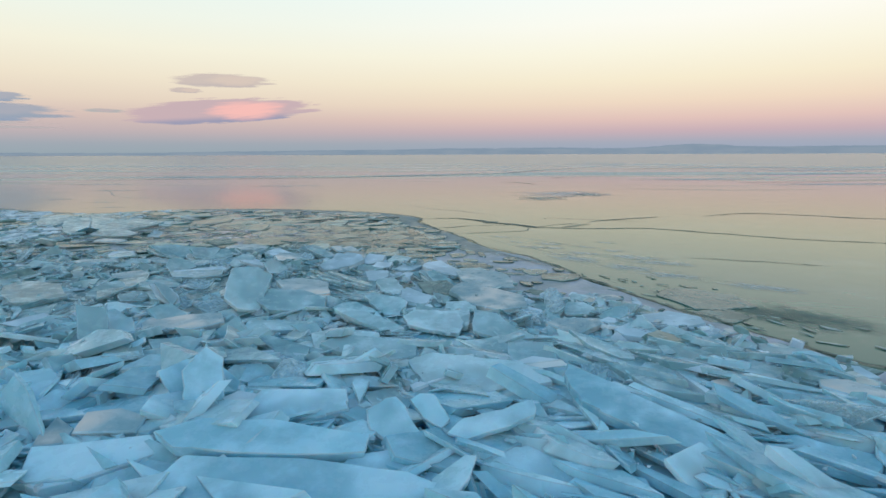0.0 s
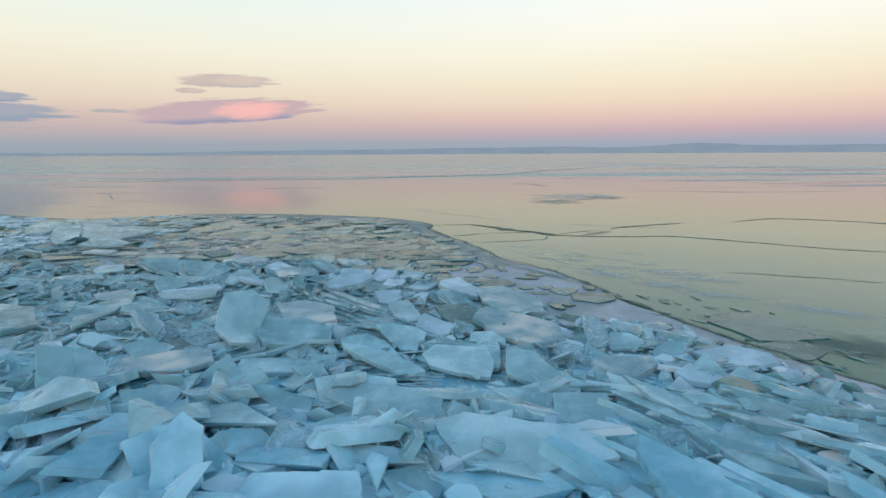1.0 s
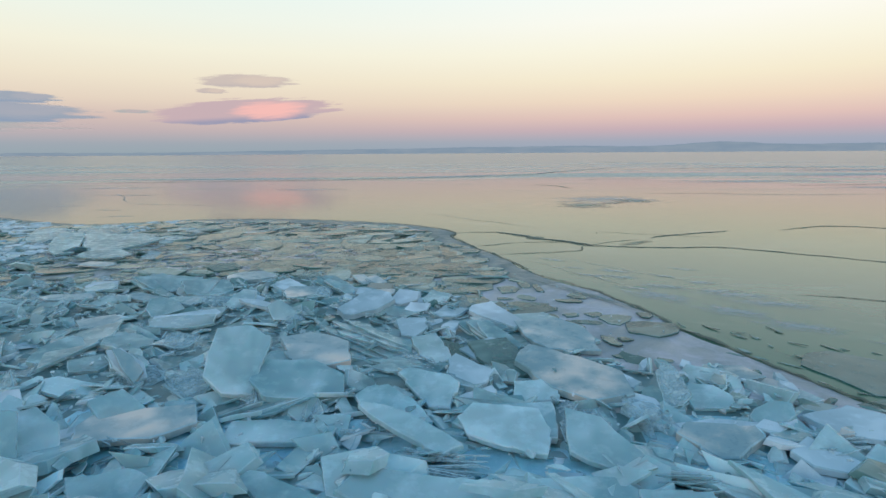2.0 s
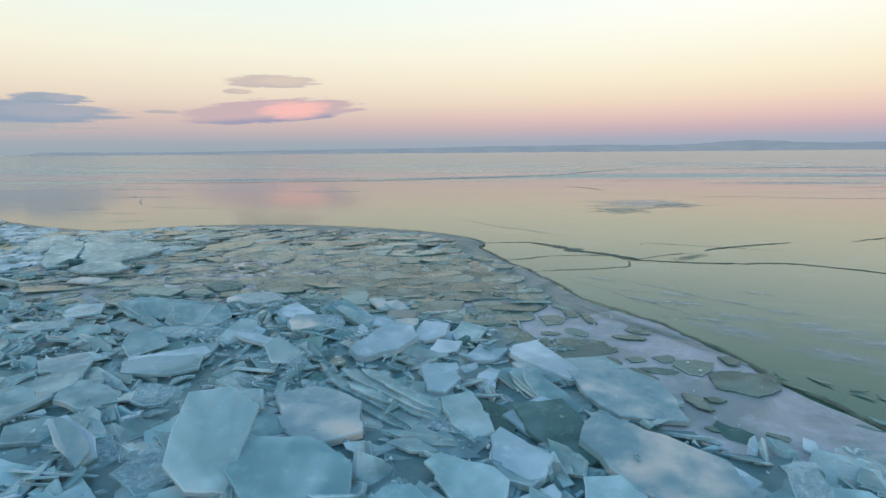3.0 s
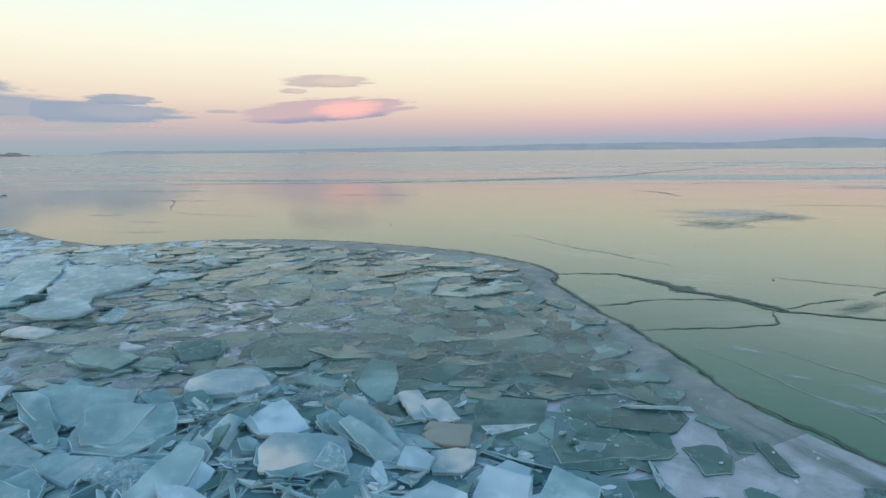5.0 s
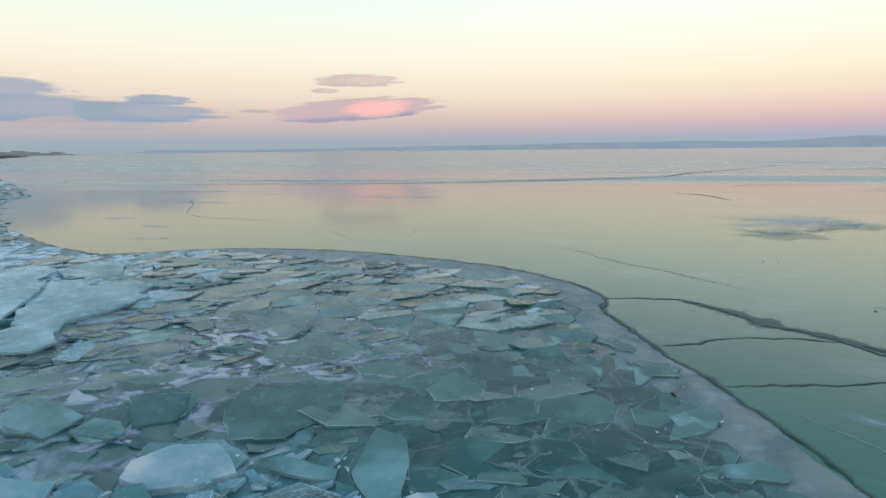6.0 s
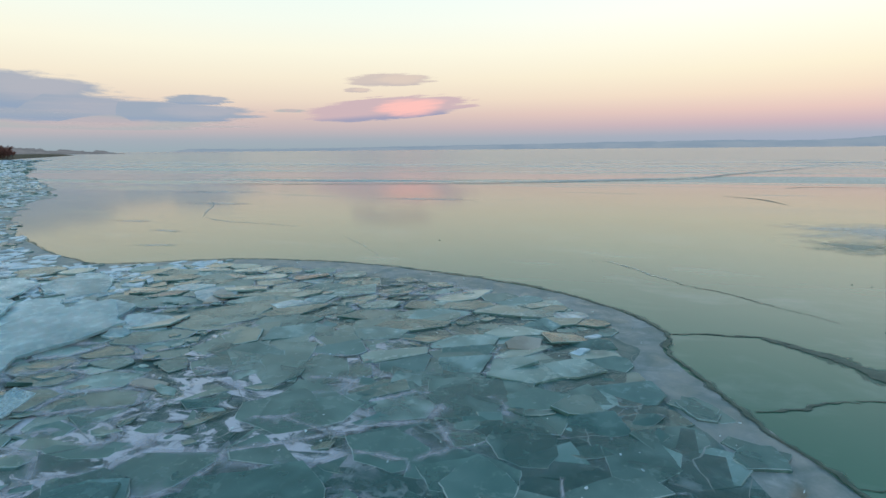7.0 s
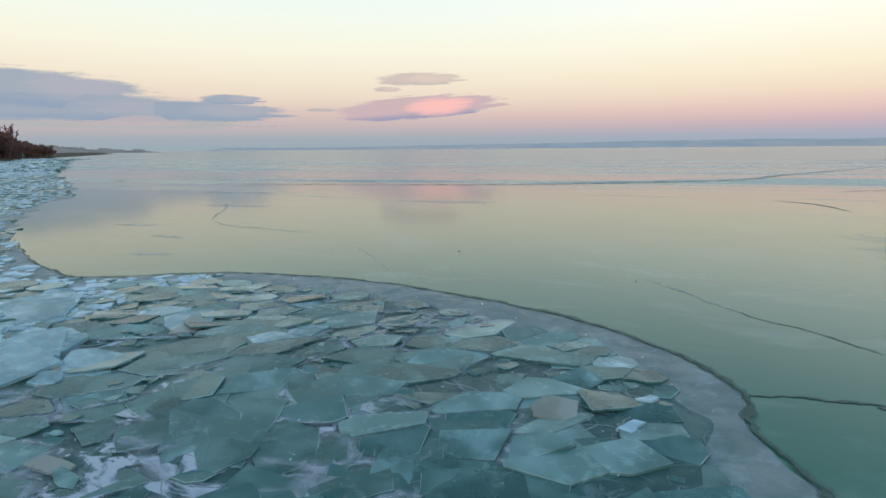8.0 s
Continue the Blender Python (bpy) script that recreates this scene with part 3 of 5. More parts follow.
slab(0.46, 3.49, 0.297, 0.42, 0.24, 132, -17.5, -24.8, 0.060, 60, 7, BLUE)
slab(-0.71, 6.35, 0.268, 0.26, 1.32, 56, 7.1, -7.1, 0.060, 84, 8, PALE)
slab(1.04, 3.35, 0.289, 0.87, 0.25, 23, 18.0, -8.9, 0.060, 49, 8, BLUE)
slab(2.41, 3.41, 0.313, 2.53, 0.54, 130, -4.3, -2.5, 0.100, 87, 7, BLUE)
slab(3.76, 4.61, 0.167, 0.26, 0.75, 97, -2.7, -4.2, 0.070, 92, 6, SKYGLOW)
slab(4.79, 4.53, 0.152, 0.71, 0.39, 130, -2.9, -0.8, 0.060, 69, 5, SKYGLOW)
slab(3.61, 3.14, 0.195, 0.53, 0.89, 57, -0.0, -4.0, 0.080, 15, 5, BLUE)
slab(2.69, 4.30, 0.183, 0.42, 0.48, 80, -2.4, -14.8, 0.050, 153, 5, BLUE)
slab(2.02, 3.67, 0.245, 0.30, 0.57, 30, 10.7, -10.5, 0.060, 31, 8, BLUE)
slab(4.14, 4.26, 0.140, 1.01, 0.46, -4, 2.7, -1.4, 0.050, 70, 5, BLUE)
slab(4.08, 5.01, 0.133, 0.61, 0.45, 35, 1.4, -2.7, 0.050, 32, 6, PALE)
slab(1.46, 2.79, 0.142, 0.92, 0.78, 12, 2.8, -1.1, 0.060, 35, 5, BLUE)
slab(-3.59, 3.86, 0.253, 0.47, 0.95, 56, 11.6, -3.1, 0.060, 118, 7, BLUE)
slab(-4.15, 5.67, 0.306, 0.85, 0.73, 44, 24.7, -3.8, 0.050, 94, 5, PALE)
slab(-2.80, 5.04, 0.241, 0.66, 0.66, 31, 15.0, -0.0, 0.060, 74, 5, PALE)
slab(-4.26, 7.40, 0.332, 0.20, 0.63, 54, 29.7, -12.4, 0.050, 62, 6, SKYGLOW)
slab(-4.18, 5.49, 0.397, 0.79, 0.39, 127, 2.3, -37.9, 0.050, 153, 7, PALE)
slab(-1.49, 5.15, 0.238, 0.91, 0.34, 166, -9.8, -7.0, 0.060, 137, 5, PALE)
slab(0.30, 6.55, 0.199, 0.97, 0.81, 174, -7.9, -1.2, 0.070, 76, 8, PALE)
slab(1.06, 6.26, 0.226, 0.63, 0.91, 57, 5.5, -10.7, 0.060, 106, 5, PALE)
slab(0.81, 4.45, 0.271, 0.75, 1.57, 80, 1.1, -9.9, 0.110, 94, 8, PALE)
slab(0.74, 5.51, 0.155, 1.22, 0.45, 4, 5.0, -0.5, 0.070, 124, 5, PALE)
slab(1.56, 5.21, 0.192, 0.60, 0.88, 3, 7.7, -2.1, 0.060, 49, 7, PALE)
slab(2.24, 6.50, 0.162, 0.91, 0.58, -3, 3.9, -0.8, 0.090, 124, 6, SKYGLOW)
slab(3.04, 7.00, 0.154, 0.24, 0.74, 127, -4.2, -2.7, 0.060, 124, 5, SNOWY)
slab(3.05, 6.29, 0.161, 0.42, 0.52, 35, 3.3, -5.0, 0.070, 153, 6, SNOWY)
slab(3.85, 7.05, 0.119, 0.98, 0.81, 23, 2.0, -2.2, 0.050, 91, 6, SNOWY)
slab(3.64, 5.84, 0.138, 1.00, 1.18, 38, 1.6, -3.7, 0.070, 153, 6, PALE)
slab(2.67, 5.36, 0.149, 0.89, 1.01, 39, 2.5, -4.3, 0.070, 65, 6, PALE)
slab(3.07, 4.96, 0.144, 0.51, 0.71, 59, 0.3, -6.0, 0.060, 59, 6, PALE)
slab(2.99, 4.52, 0.136, 0.93, 0.19, 1, 2.6, -1.5, 0.060, 86, 7, FROST)
slab(2.29, 4.75, 0.154, 0.52, 0.42, -10, 19.6, -4.1, 0.050, 124, 5, CLEAR)
slab(1.02, 8.01, 0.192, 0.59, 1.56, 48, 3.8, -4.7, 0.090, 31, 6, SKYGLOW)
slab(0.09, 10.15, 0.132, 0.71, 0.55, 26, 2.7, -1.2, 0.070, 56, 6, SKYGLOW)
slab(1.03, 9.50, 0.140, 1.10, 1.37, 14, 2.9, -0.9, 0.070, 56, 6, SKYGLOW)
slab(-0.17, 7.87, 0.169, 0.59, 0.65, 68, 3.7, -7.1, 0.070, 78, 8, FROST)
slab(-4.87, 9.55, 0.180, 0.61, 1.17, 108, 0.6, -2.9, 0.050, 58, 8, FROST)
slab(4.11, 5.20, 0.076, 0.52, 0.50, 16, 2.5, -3.1, 0.030, 82, 8, SNOWY)
slab(4.93, 8.67, 0.020, 1.41, 1.60, 27, 0.0, -0.0, 0.020, 11, 7, WET)
slab(4.56, 7.53, 0.018, 0.75, 1.29, 112, -0.0, -0.0, 0.020, 69, 6, WET)
slab(-2.89, 7.43, 0.416, 1.21, 0.67, 102, 8.5, -28.9, 0.070, 82, 7, PALE)
slab(-2.15, 7.33, 0.250, 0.87, 1.11, 101, 2.1, -9.8, 0.080, 121, 8, PALE)
slab(-3.36, 6.27, 0.208, 1.08, 0.62, -162, -5.5, -2.4, 0.090, 24, 6, SKYGLOW)
slab(-4.35, 7.48, 0.283, 0.32, 0.70, 50, 33.4, -6.7, 0.050, 59, 6, SNOWY)
slab(-5.12, 7.78, 0.154, 0.49, 0.45, 139, -0.8, -8.0, 0.050, 69, 6, FROST)
slab(-5.56, 8.74, 0.151, 0.67, 0.43, -148, -7.9, -1.2, 0.050, 66, 8, FROST)
slab(-5.85, 8.15, 0.187, 0.84, 0.49, 69, 9.2, -4.1, 0.060, 77, 6, FROST)
slab(-3.40, 7.27, 0.167, 0.59, 0.49, 156, -7.6, -13.0, 0.050, 32, 6, CLEAR)
slab(-1.95, 6.29, 0.165, 0.44, 1.09, 99, 2.5, -7.6, 0.070, 69, 5, PALE)
slab(-0.94, 6.87, 0.198, 0.61, 0.98, 39, 8.9, -4.5, 0.060, 7, 7, PALE)
slab(-0.53, 7.37, 0.208, 1.00, 0.51, 130, -8.3, -12.5, 0.050, 124, 6, PALE)
slab(-0.21, 7.89, 0.188, 0.77, 0.49, 143, -7.8, -6.3, 0.060, 138, 6, SNOWY)
slab(-0.05, 7.30, 0.140, 0.26, 0.56, 124, -3.3, -5.0, 0.060, 128, 8, SNOWY)
slab(0.25, 6.69, 0.165, 1.19, 0.71, 6, 4.9, -0.8, 0.080, 41, 6, PALE)
slab(1.05, 7.97, 0.203, 0.96, 1.74, 51, 2.3, -4.5, 0.080, 78, 8, SKYGLOW)
slab(0.19, 8.50, 0.147, 0.66, 1.24, 19, 4.7, -1.8, 0.050, 55, 6, GREY)
slab(-1.55, 11.64, 0.129, 0.64, 0.71, 21, 2.9, -0.6, 0.060, 70, 5, SNOWY)
slab(-1.28, 10.75, 0.122, 0.53, 0.40, 71, 1.4, -2.7, 0.060, 2, 8, SNOWY)
slab(-1.17, 9.63, 0.164, 0.74, 0.47, 105, -0.6, -6.0, 0.060, 153, 6, SNOWY)
slab(-0.60, 9.62, 0.119, 0.26, 0.32, 17, 2.9, -0.6, 0.050, 49, 6, SNOWY)
slab(2.10, 7.46, 0.251, 0.63, 0.35, 101, -16.1, -25.7, 0.050, 76, 8, CLEAR)
slab(1.64, 7.80, 0.142, 0.43, 0.34, 133, -5.2, -3.0, 0.060, 15, 5, SNOWY)
slab(1.70, 7.15, 0.131, 0.38, 0.31, 31, 3.8, -4.7, 0.080, 3, 7, SNOWY)
slab(2.96, 7.02, 0.180, 0.51, 0.31, 26, 10.3, -17.2, 0.060, 5, 7, PALE)
slab(2.31, 6.81, 0.110, 0.43, 0.94, 95, -1.6, -2.5, 0.050, 47, 6, SNOWY)
slab(1.04, 6.63, 0.163, 0.49, 0.48, 6, 14.0, -5.3, 0.050, 35, 7, CLEAR)
slab(0.62, 7.50, 0.138, 0.59, 0.49, 8, 7.7, -2.1, 0.050, 152, 6, PALE)
slab(2.49, 7.52, 0.123, 0.53, 0.56, -2, 7.3, -3.2, 0.040, 142, 6, PALE)
slab(-0.74, 8.68, 0.190, 0.47, 0.87, 30, 11.0, -4.9, 0.050, 118, 6, FROST)
slab(-6.78, 11.58, 0.200, 0.27, 1.58, 57, 4.7, -1.8, 0.050, 75, 6, FROST)
slab(-5.80, 11.50, 0.146, 1.25, 0.64, 158, -1.8, -2.4, 0.050, 137, 7, FROST)
slab(-7.97, 11.76, 0.132, 0.64, 0.72, 160, -1.5, -2.6, 0.050, 4, 6, FROST)
slab(-8.01, 10.95, 0.141, 1.02, 0.44, -161, -2.7, -1.2, 0.050, 1, 8, SKYGLOW)
slab(-4.82, 7.09, 0.148, 0.37, 0.80, 87, 7.5, -6.7, 0.060, 94, 8, PALE)
slab(-3.63, 6.36, 0.245, 0.43, 0.71, 53, 24.5, -5.0, 0.050, 131, 5, PALE)
slab(-2.29, 8.50, 0.190, 1.30, 0.85, 123, -0.6, -4.0, 0.080, 32, 7, SKYGLOW)
slab(-1.23, 10.73, 0.137, 0.46, 0.46, 73, 1.6, -3.7, 0.060, 67, 7, FROST)
slab(-1.23, 9.79, 0.145, 0.61, 0.53, 11, 5.0, -0.3, 0.060, 124, 6, SNOWY)
slab(-0.66, 10.59, 0.130, 0.54, 0.51, 74, 1.5, -4.8, 0.060, 31, 8, SNOWY)
slab(-0.58, 9.73, 0.145, 0.27, 0.45, 161, -7.5, -2.9, 0.050, 40, 7, SNOWY)
slab(0.19, 10.39, 0.180, 1.27, 0.60, 133, -3.7, -3.3, 0.080, 124, 5, SNOWY)
slab(0.88, 9.89, 0.094, 1.22, 1.59, 31, 1.4, -1.4, 0.060, 26, 6, FROST)
slab_stack(-1.66, 8.99, 0.154, 1.76, 0.30, 152, -3.0, -2.7, 0.050, 52, 7, FROST)
slab_stack(0.03, 9.48, 0.129, 0.34, 1.33, 44, 2.7, -3.0, 0.050, 119, 8, FROST)
slab(-0.62, 8.79, 0.103, 0.70, 0.99, 27, 3.7, -1.6, 0.050, 35, 5, WET)
slab(0.13, 8.70, 0.120, 0.77, 0.94, 35, 3.0, -2.7, 0.050, 124, 5, SNOWY)
slab(-4.96, 9.67, 0.170, 1.15, 0.57, -144, -8.0, -0.4, 0.070, 140, 8, SNOWY)
slab(-5.62, 10.19, 0.229, 0.64, 0.55, 55, 24.2, -6.3, 0.050, 63, 6, FROST)
slab(-6.22, 9.46, 0.145, 0.76, 0.68, 48, 5.0, -0.0, 0.060, 157, 5, SKYGLOW)
slab(-8.08, 11.95, 0.139, 0.60, 0.67, 123, 0.6, -2.9, 0.060, 75, 8, SNOWY)
slab(-6.77, 11.63, 0.254, 0.24, 1.02, 66, 18.0, -8.9, 0.050, 2, 6, FROST)
slab(-5.80, 11.69, 0.146, 0.68, 0.93, 63, 3.6, -1.8, 0.050, 147, 5, FROST)
slab(-5.42, 13.08, 0.114, 0.61, 1.00, 71, 1.5, -1.3, 0.050, 49, 7, GREY)
slab(-4.43, 8.71, 0.171, 0.42, 0.50, 97, 10.0, -15.0, 0.050, 128, 8, CLEAR)
slab(-2.74, 8.19, 0.152, 0.43, 0.44, 118, 0.5, -10.0, 0.060, 119, 8, FROST)
slab(-5.08, 8.56, 0.170, 0.75, 0.66, -139, -8.0, -0.8, 0.070, 146, 6, FROST)
slab(-4.62, 7.86, 0.154, 0.79, 0.45, 136, 0.3, -6.0, 0.070, 9, 6, FROST)
slab(-2.11, 10.68, 0.241, 0.57, 1.05, 143, -9.0, -12.1, 0.090, 36, 8, SNOWY)
slab(-1.56, 11.36, 0.176, 0.72, 0.49, 80, 3.1, -9.5, 0.060, 153, 6, SNOWY)
slab(-1.25, 10.73, 0.146, 0.53, 0.42, 80, 1.6, -5.8, 0.060, 32, 6, SNOWY)
slab(-0.99, 11.53, 0.135, 0.71, 0.51, 77, 1.6, -5.8, 0.060, 153, 7, FROST)
slab(-0.05, 10.87, 0.089, 0.84, 0.64, 15, 2.7, -1.2, 0.050, 123, 5, FROST)
slab(-0.21, 11.61, 0.055, 0.81, 0.48, 120, -0.0, -0.0, 0.040, 2, 8, WET)
slab(0.56, 11.41, 0.055, 0.37, 0.38, 148, -0.0, -0.0, 0.040, 46, 8, WET)
slab(0.29, 11.82, 0.050, 0.36, 0.18, 7, 0.0, -0.0, 0.030, 72, 5, WET)
slab(-0.76, 12.24, 0.050, 0.71, 0.33, 140, -0.0, -0.0, 0.030, 77, 5, WET)
slab(0.38, 12.53, 0.050, 0.58, 0.48, 104, -0.0, -0.0, 0.030, 3, 7, WET)
slab(0.99, 12.70, 0.050, 0.16, 0.77, 9, 0.0, -0.0, 0.030, 117, 8, WET)
slab(1.01, 11.42, 0.050, 0.19, 0.22, -4, 0.0, -0.0, 0.030, 49, 6, WET)
slab(-5.76, 10.35, 0.147, 0.73, 0.47, 67, 11.4, -3.7, 0.060, 85, 6, FROST)
slab(-5.06, 9.77, 0.124, 0.69, 0.64, 73, 4.6, -2.0, 0.060, 79, 6, FROST)
slab(-4.76, 10.24, 0.132, 0.42, 0.56, -169, -4.2, -2.7, 0.060, 10, 8, FROST)
slab(-6.53, 11.88, 0.233, 1.23, 0.68, -158, -18.4, -8.0, 0.060, 137, 7, FROST)
slab(-5.80, 11.57, 0.247, 0.70, 0.83, -173, -12.2, -8.8, 0.060, 1, 5, FROST)
slab(-5.60, 10.92, 0.126, 0.42, 0.50, 87, 3.7, -3.3, 0.060, 10, 8, SKYGLOW)
slab(-6.48, 11.02, 0.144, 0.32, 1.09, 76, 4.5, -2.3, 0.060, 49, 7, SKYGLOW)
slab(-5.35, 12.98, 0.141, 0.85, 1.13, 120, 0.2, -3.0, 0.100, 110, 7, SKYGLOW)
slab(-6.49, 13.94, 0.133, 0.71, 0.67, 120, 0.5, -5.0, 0.060, 132, 8, GREY)
slab(-7.68, 13.32, 0.128, 0.45, 1.19, 82, 2.3, -1.9, 0.050, 49, 6, GREY)
slab(-6.75, 13.37, 0.119, 0.68, 0.37, 177, -2.2, -2.0, 0.050, 153, 6, GREY)
slab(-9.87, 14.12, 0.124, 0.48, 1.07, 91, 2.2, -2.0, 0.050, 123, 8, SKYGLOW)
slab(-4.56, 10.96, 0.186, 0.44, 0.93, 177, -9.0, -8.0, 0.060, 119, 8, FROST)
slab(-4.09, 10.66, 0.183, 0.23, 0.88, 74, 6.2, -5.0, 0.060, 2, 8, SNOWY)
slab(-3.42, 10.07, 0.224, 0.45, 0.55, 42, 27.7, -4.2, 0.050, 80, 5, FROST)
slab(-4.14, 12.17, 0.140, 0.55, 0.74, 68, 4.7, -3.8, 0.060, 153, 6, SKYGLOW)
slab(-3.64, 11.54, 0.146, 0.65, 0.76, 46, 5.7, -1.9, 0.060, 31, 8, FROST)
slab(-2.24, 12.31, 0.124, 0.52, 0.35, -176, -4.0, -0.6, 0.070, 129, 6, STAINED)
slab(-2.46, 12.74, 0.137, 0.35, 0.51, 29, 4.8, -1.3, 0.050, 124, 5, SKYGLOW)
slab(-1.70, 12.96, 0.070, 1.11, 0.97, 94, 0.1, -1.0, 0.050, 128, 8, WET)
slab(-0.74, 13.03, 0.057, 0.65, 0.75, 20, 0.9, -0.4, 0.040, 82, 8, WET)
slab_stack(-3.27, 12.39, 0.145, 0.30, 1.28, 60, 3.9, -3.1, 0.050, 122, 8, FROST)
slab(-3.47, 13.56, 0.060, 0.65, 1.24, 23, 1.0, -0.1, 0.040, 128, 8, WET)
slab(-5.09, 14.47, 0.089, 1.43, 1.43, 37, 1.0, -0.0, 0.060, 135, 8, WET)
slab(-6.65, 14.12, 0.095, 1.03, 0.79, 56, 2.0, -0.2, 0.050, 94, 5, WET)
slab(-6.87, 13.62, 0.093, 0.60, 0.73, -161, -1.6, -1.2, 0.050, 3, 7, WET)
slab(-6.11, 13.51, 0.077, 0.50, 0.77, -138, -1.0, -0.2, 0.050, 2, 6, WET)
slab(-3.63, 14.83, 0.074, 0.63, 0.68, 177, -0.9, -0.4, 0.040, 94, 7, WET)
slab(-3.28, 15.48, 0.072, 0.75, 0.79, 57, 0.7, -0.7, 0.040, 136, 8, WET)
slab(-3.58, 21.01, 0.072, 0.83, 0.82, 16, 1.0, -0.1, 0.040, 94, 7, WET)
slab(-2.51, 17.72, 0.072, 0.67, 0.65, 26, 0.9, -0.4, 0.040, 153, 5, WET)
slab(-0.66, 16.84, 0.065, 0.48, 0.59, 111, -0.5, -0.9, 0.040, 158, 8, WET)
slab(-1.17, 17.80, 0.065, 0.58, 0.35, 119, -0.5, -0.8, 0.040, 80, 8, WET)
slab(-0.41, 15.56, 0.065, 0.55, 0.55, 34, 0.7, -0.7, 0.040, 54, 7, WET)
slab(-14.24, 19.95, 0.155, 1.49, 1.48, 58, 3.0, -0.3, 0.060, 39, 8, FROST)
slab(-11.74, 18.34, 0.144, 0.89, 1.64, 56, 3.0, -0.3, 0.060, 31, 7, FROST)
slab(-9.07, 15.08, 0.186, 0.43, 0.62, -165, -15.1, -13.2, 0.040, 22, 5, CLEAR)
slab(-11.82, 18.46, 0.137, 1.19, 1.57, -129, -2.0, -0.3, 0.060, 119, 8, FROST)
slab(-14.09, 19.94, 0.155, 2.50, 1.42, 144, 0.2, -2.0, 0.060, 90, 7, FROST)
slab(-10.37, 18.29, 0.122, 1.16, 0.60, -177, -1.8, -2.4, 0.050, 127, 7, FROST)
slab(-2.67, 19.17, 0.102, 0.40, 0.30, 30, 2.1, -2.1, 0.040, 124, 4, SNOWY)
slab(-2.59, 20.03, 0.084, 0.34, 0.20, 20, -1.6, -1.3, 0.030, 106, 4, SNOWY)
slab(-3.57, 19.38, 0.082, 0.78, 0.69, -178, -1.0, -0.2, 0.040, 26, 5, STAINED)
slab(-9.30, 20.43, 0.083, 1.13, 1.65, 109, 0.4, -0.9, 0.040, 15, 7, WET)
slab(-10.64, 20.41, 0.080, 0.98, 1.15, 57, 1.0, -0.2, 0.040, 41, 8, SKYGLOW)
slab(-6.23, 19.38, 0.079, 0.95, 1.04, -164, -1.0, -0.3, 0.040, 10, 8, WET)
slab(-8.93, 19.02, 0.075, 1.56, 0.50, 54, 1.0, -0.1, 0.040, 46, 8, WET)
slab(-8.14, 18.57, 0.075, 1.28, 0.41, 71, 0.9, -0.4, 0.040, 54, 7, WET)
slab(-7.84, 17.70, 0.072, 0.95, 1.25, -152, -0.9, -0.4, 0.040, 17, 6, WET)
slab(-6.96, 18.85, 0.080, 0.61, 0.39, 113, 0.5, -1.9, 0.040, 37, 8, WET)
slab(-7.37, 20.22, 0.068, 0.23, 0.64, 86, 1.3, -1.6, 0.030, 123, 8, GREY)
slab(-10.27, 17.58, 0.130, 0.40, 0.42, 117, 3.3, -5.0, 0.050, 135, 8, FROST)
slab(-12.84, 16.65, 0.254, 0.75, 3.47, -146, -3.9, -1.0, 0.060, 6, 8, FROST)
slab(-11.36, 17.11, 0.191, 2.44, 2.01, 86, 2.2, -2.0, 0.060, 105, 8, FROST)
slab(-10.50, 15.23, 0.179, 1.06, 1.28, 101, 1.8, -2.4, 0.060, 24, 8, FROST)
slab(-15.08, 18.53, 0.199, 2.91, 1.23, 118, 1.1, -2.8, 0.050, 54, 7, FROST)
slab(-12.25, 17.34, 0.180, 1.24, 3.08, -128, -3.0, -0.2, 0.060, 51, 7, FROST)
slab(-10.93, 15.98, 0.141, 0.60, 1.13, 57, 2.0, -0.0, 0.060, 40, 7, FROST)
slab(-7.76, 18.17, 0.075, 1.52, 1.86, 111, 0.3, -1.0, 0.040, 70, 5, WET)
slab(-5.94, 16.16, 0.069, 1.24, 1.17, 49, 1.0, -0.3, 0.040, 79, 6, WET)
slab(-4.28, 15.80, 0.067, 0.92, 1.02, 39, 1.0, -0.3, 0.040, 91, 6, WET)
slab(-3.93, 17.14, 0.070, 1.20, 0.85, 134, -0.5, -0.9, 0.040, 66, 5, WET)
slab(-2.99, 16.32, 0.068, 0.83, 0.90, 47, 0.8, -0.6, 0.040, 82, 8, WET)
slab(-2.40, 15.05, 0.065, 0.61, 0.73, 122, -0.4, -0.9, 0.040, 157, 6, WET)
slab(-1.82, 16.44, 0.068, 0.85, 0.85, 25, 0.9, -0.4, 0.040, 140, 7, WET)
slab(-1.64, 15.34, 0.066, 0.73, 0.94, 122, -0.5, -0.8, 0.040, 118, 7, WET)
slab(-3.50, 14.24, 0.064, 0.43, 0.82, 106, 0.1, -1.0, 0.040, 40, 7, WET)
slab(-6.28, 18.78, 0.069, 1.41, 1.11, 52, 0.9, -0.4, 0.040, 82, 6, WET)
slab(-9.44, 19.18, 0.071, 2.26, 1.04, 56, 1.0, -0.3, 0.040, 85, 8, WET)
slab(-5.57, 20.35, 0.072, 1.24, 1.25, 140, -0.5, -0.9, 0.040, 119, 8, WET)
slab(-4.85, 17.86, 0.068, 0.76, 0.91, 26, 1.0, -0.0, 0.040, 102, 7, WET)
slab(-6.12, 17.43, 0.070, 1.25, 0.78, 121, 0.2, -1.0, 0.040, 74, 8, WET)
slab(-4.41, 18.46, 0.068, 0.82, 0.87, 41, 0.9, -0.4, 0.040, 55, 6, WET)
slab(-5.82, 16.75, 0.066, 0.61, 0.90, 88, 0.7, -0.7, 0.040, 153, 6, WET)
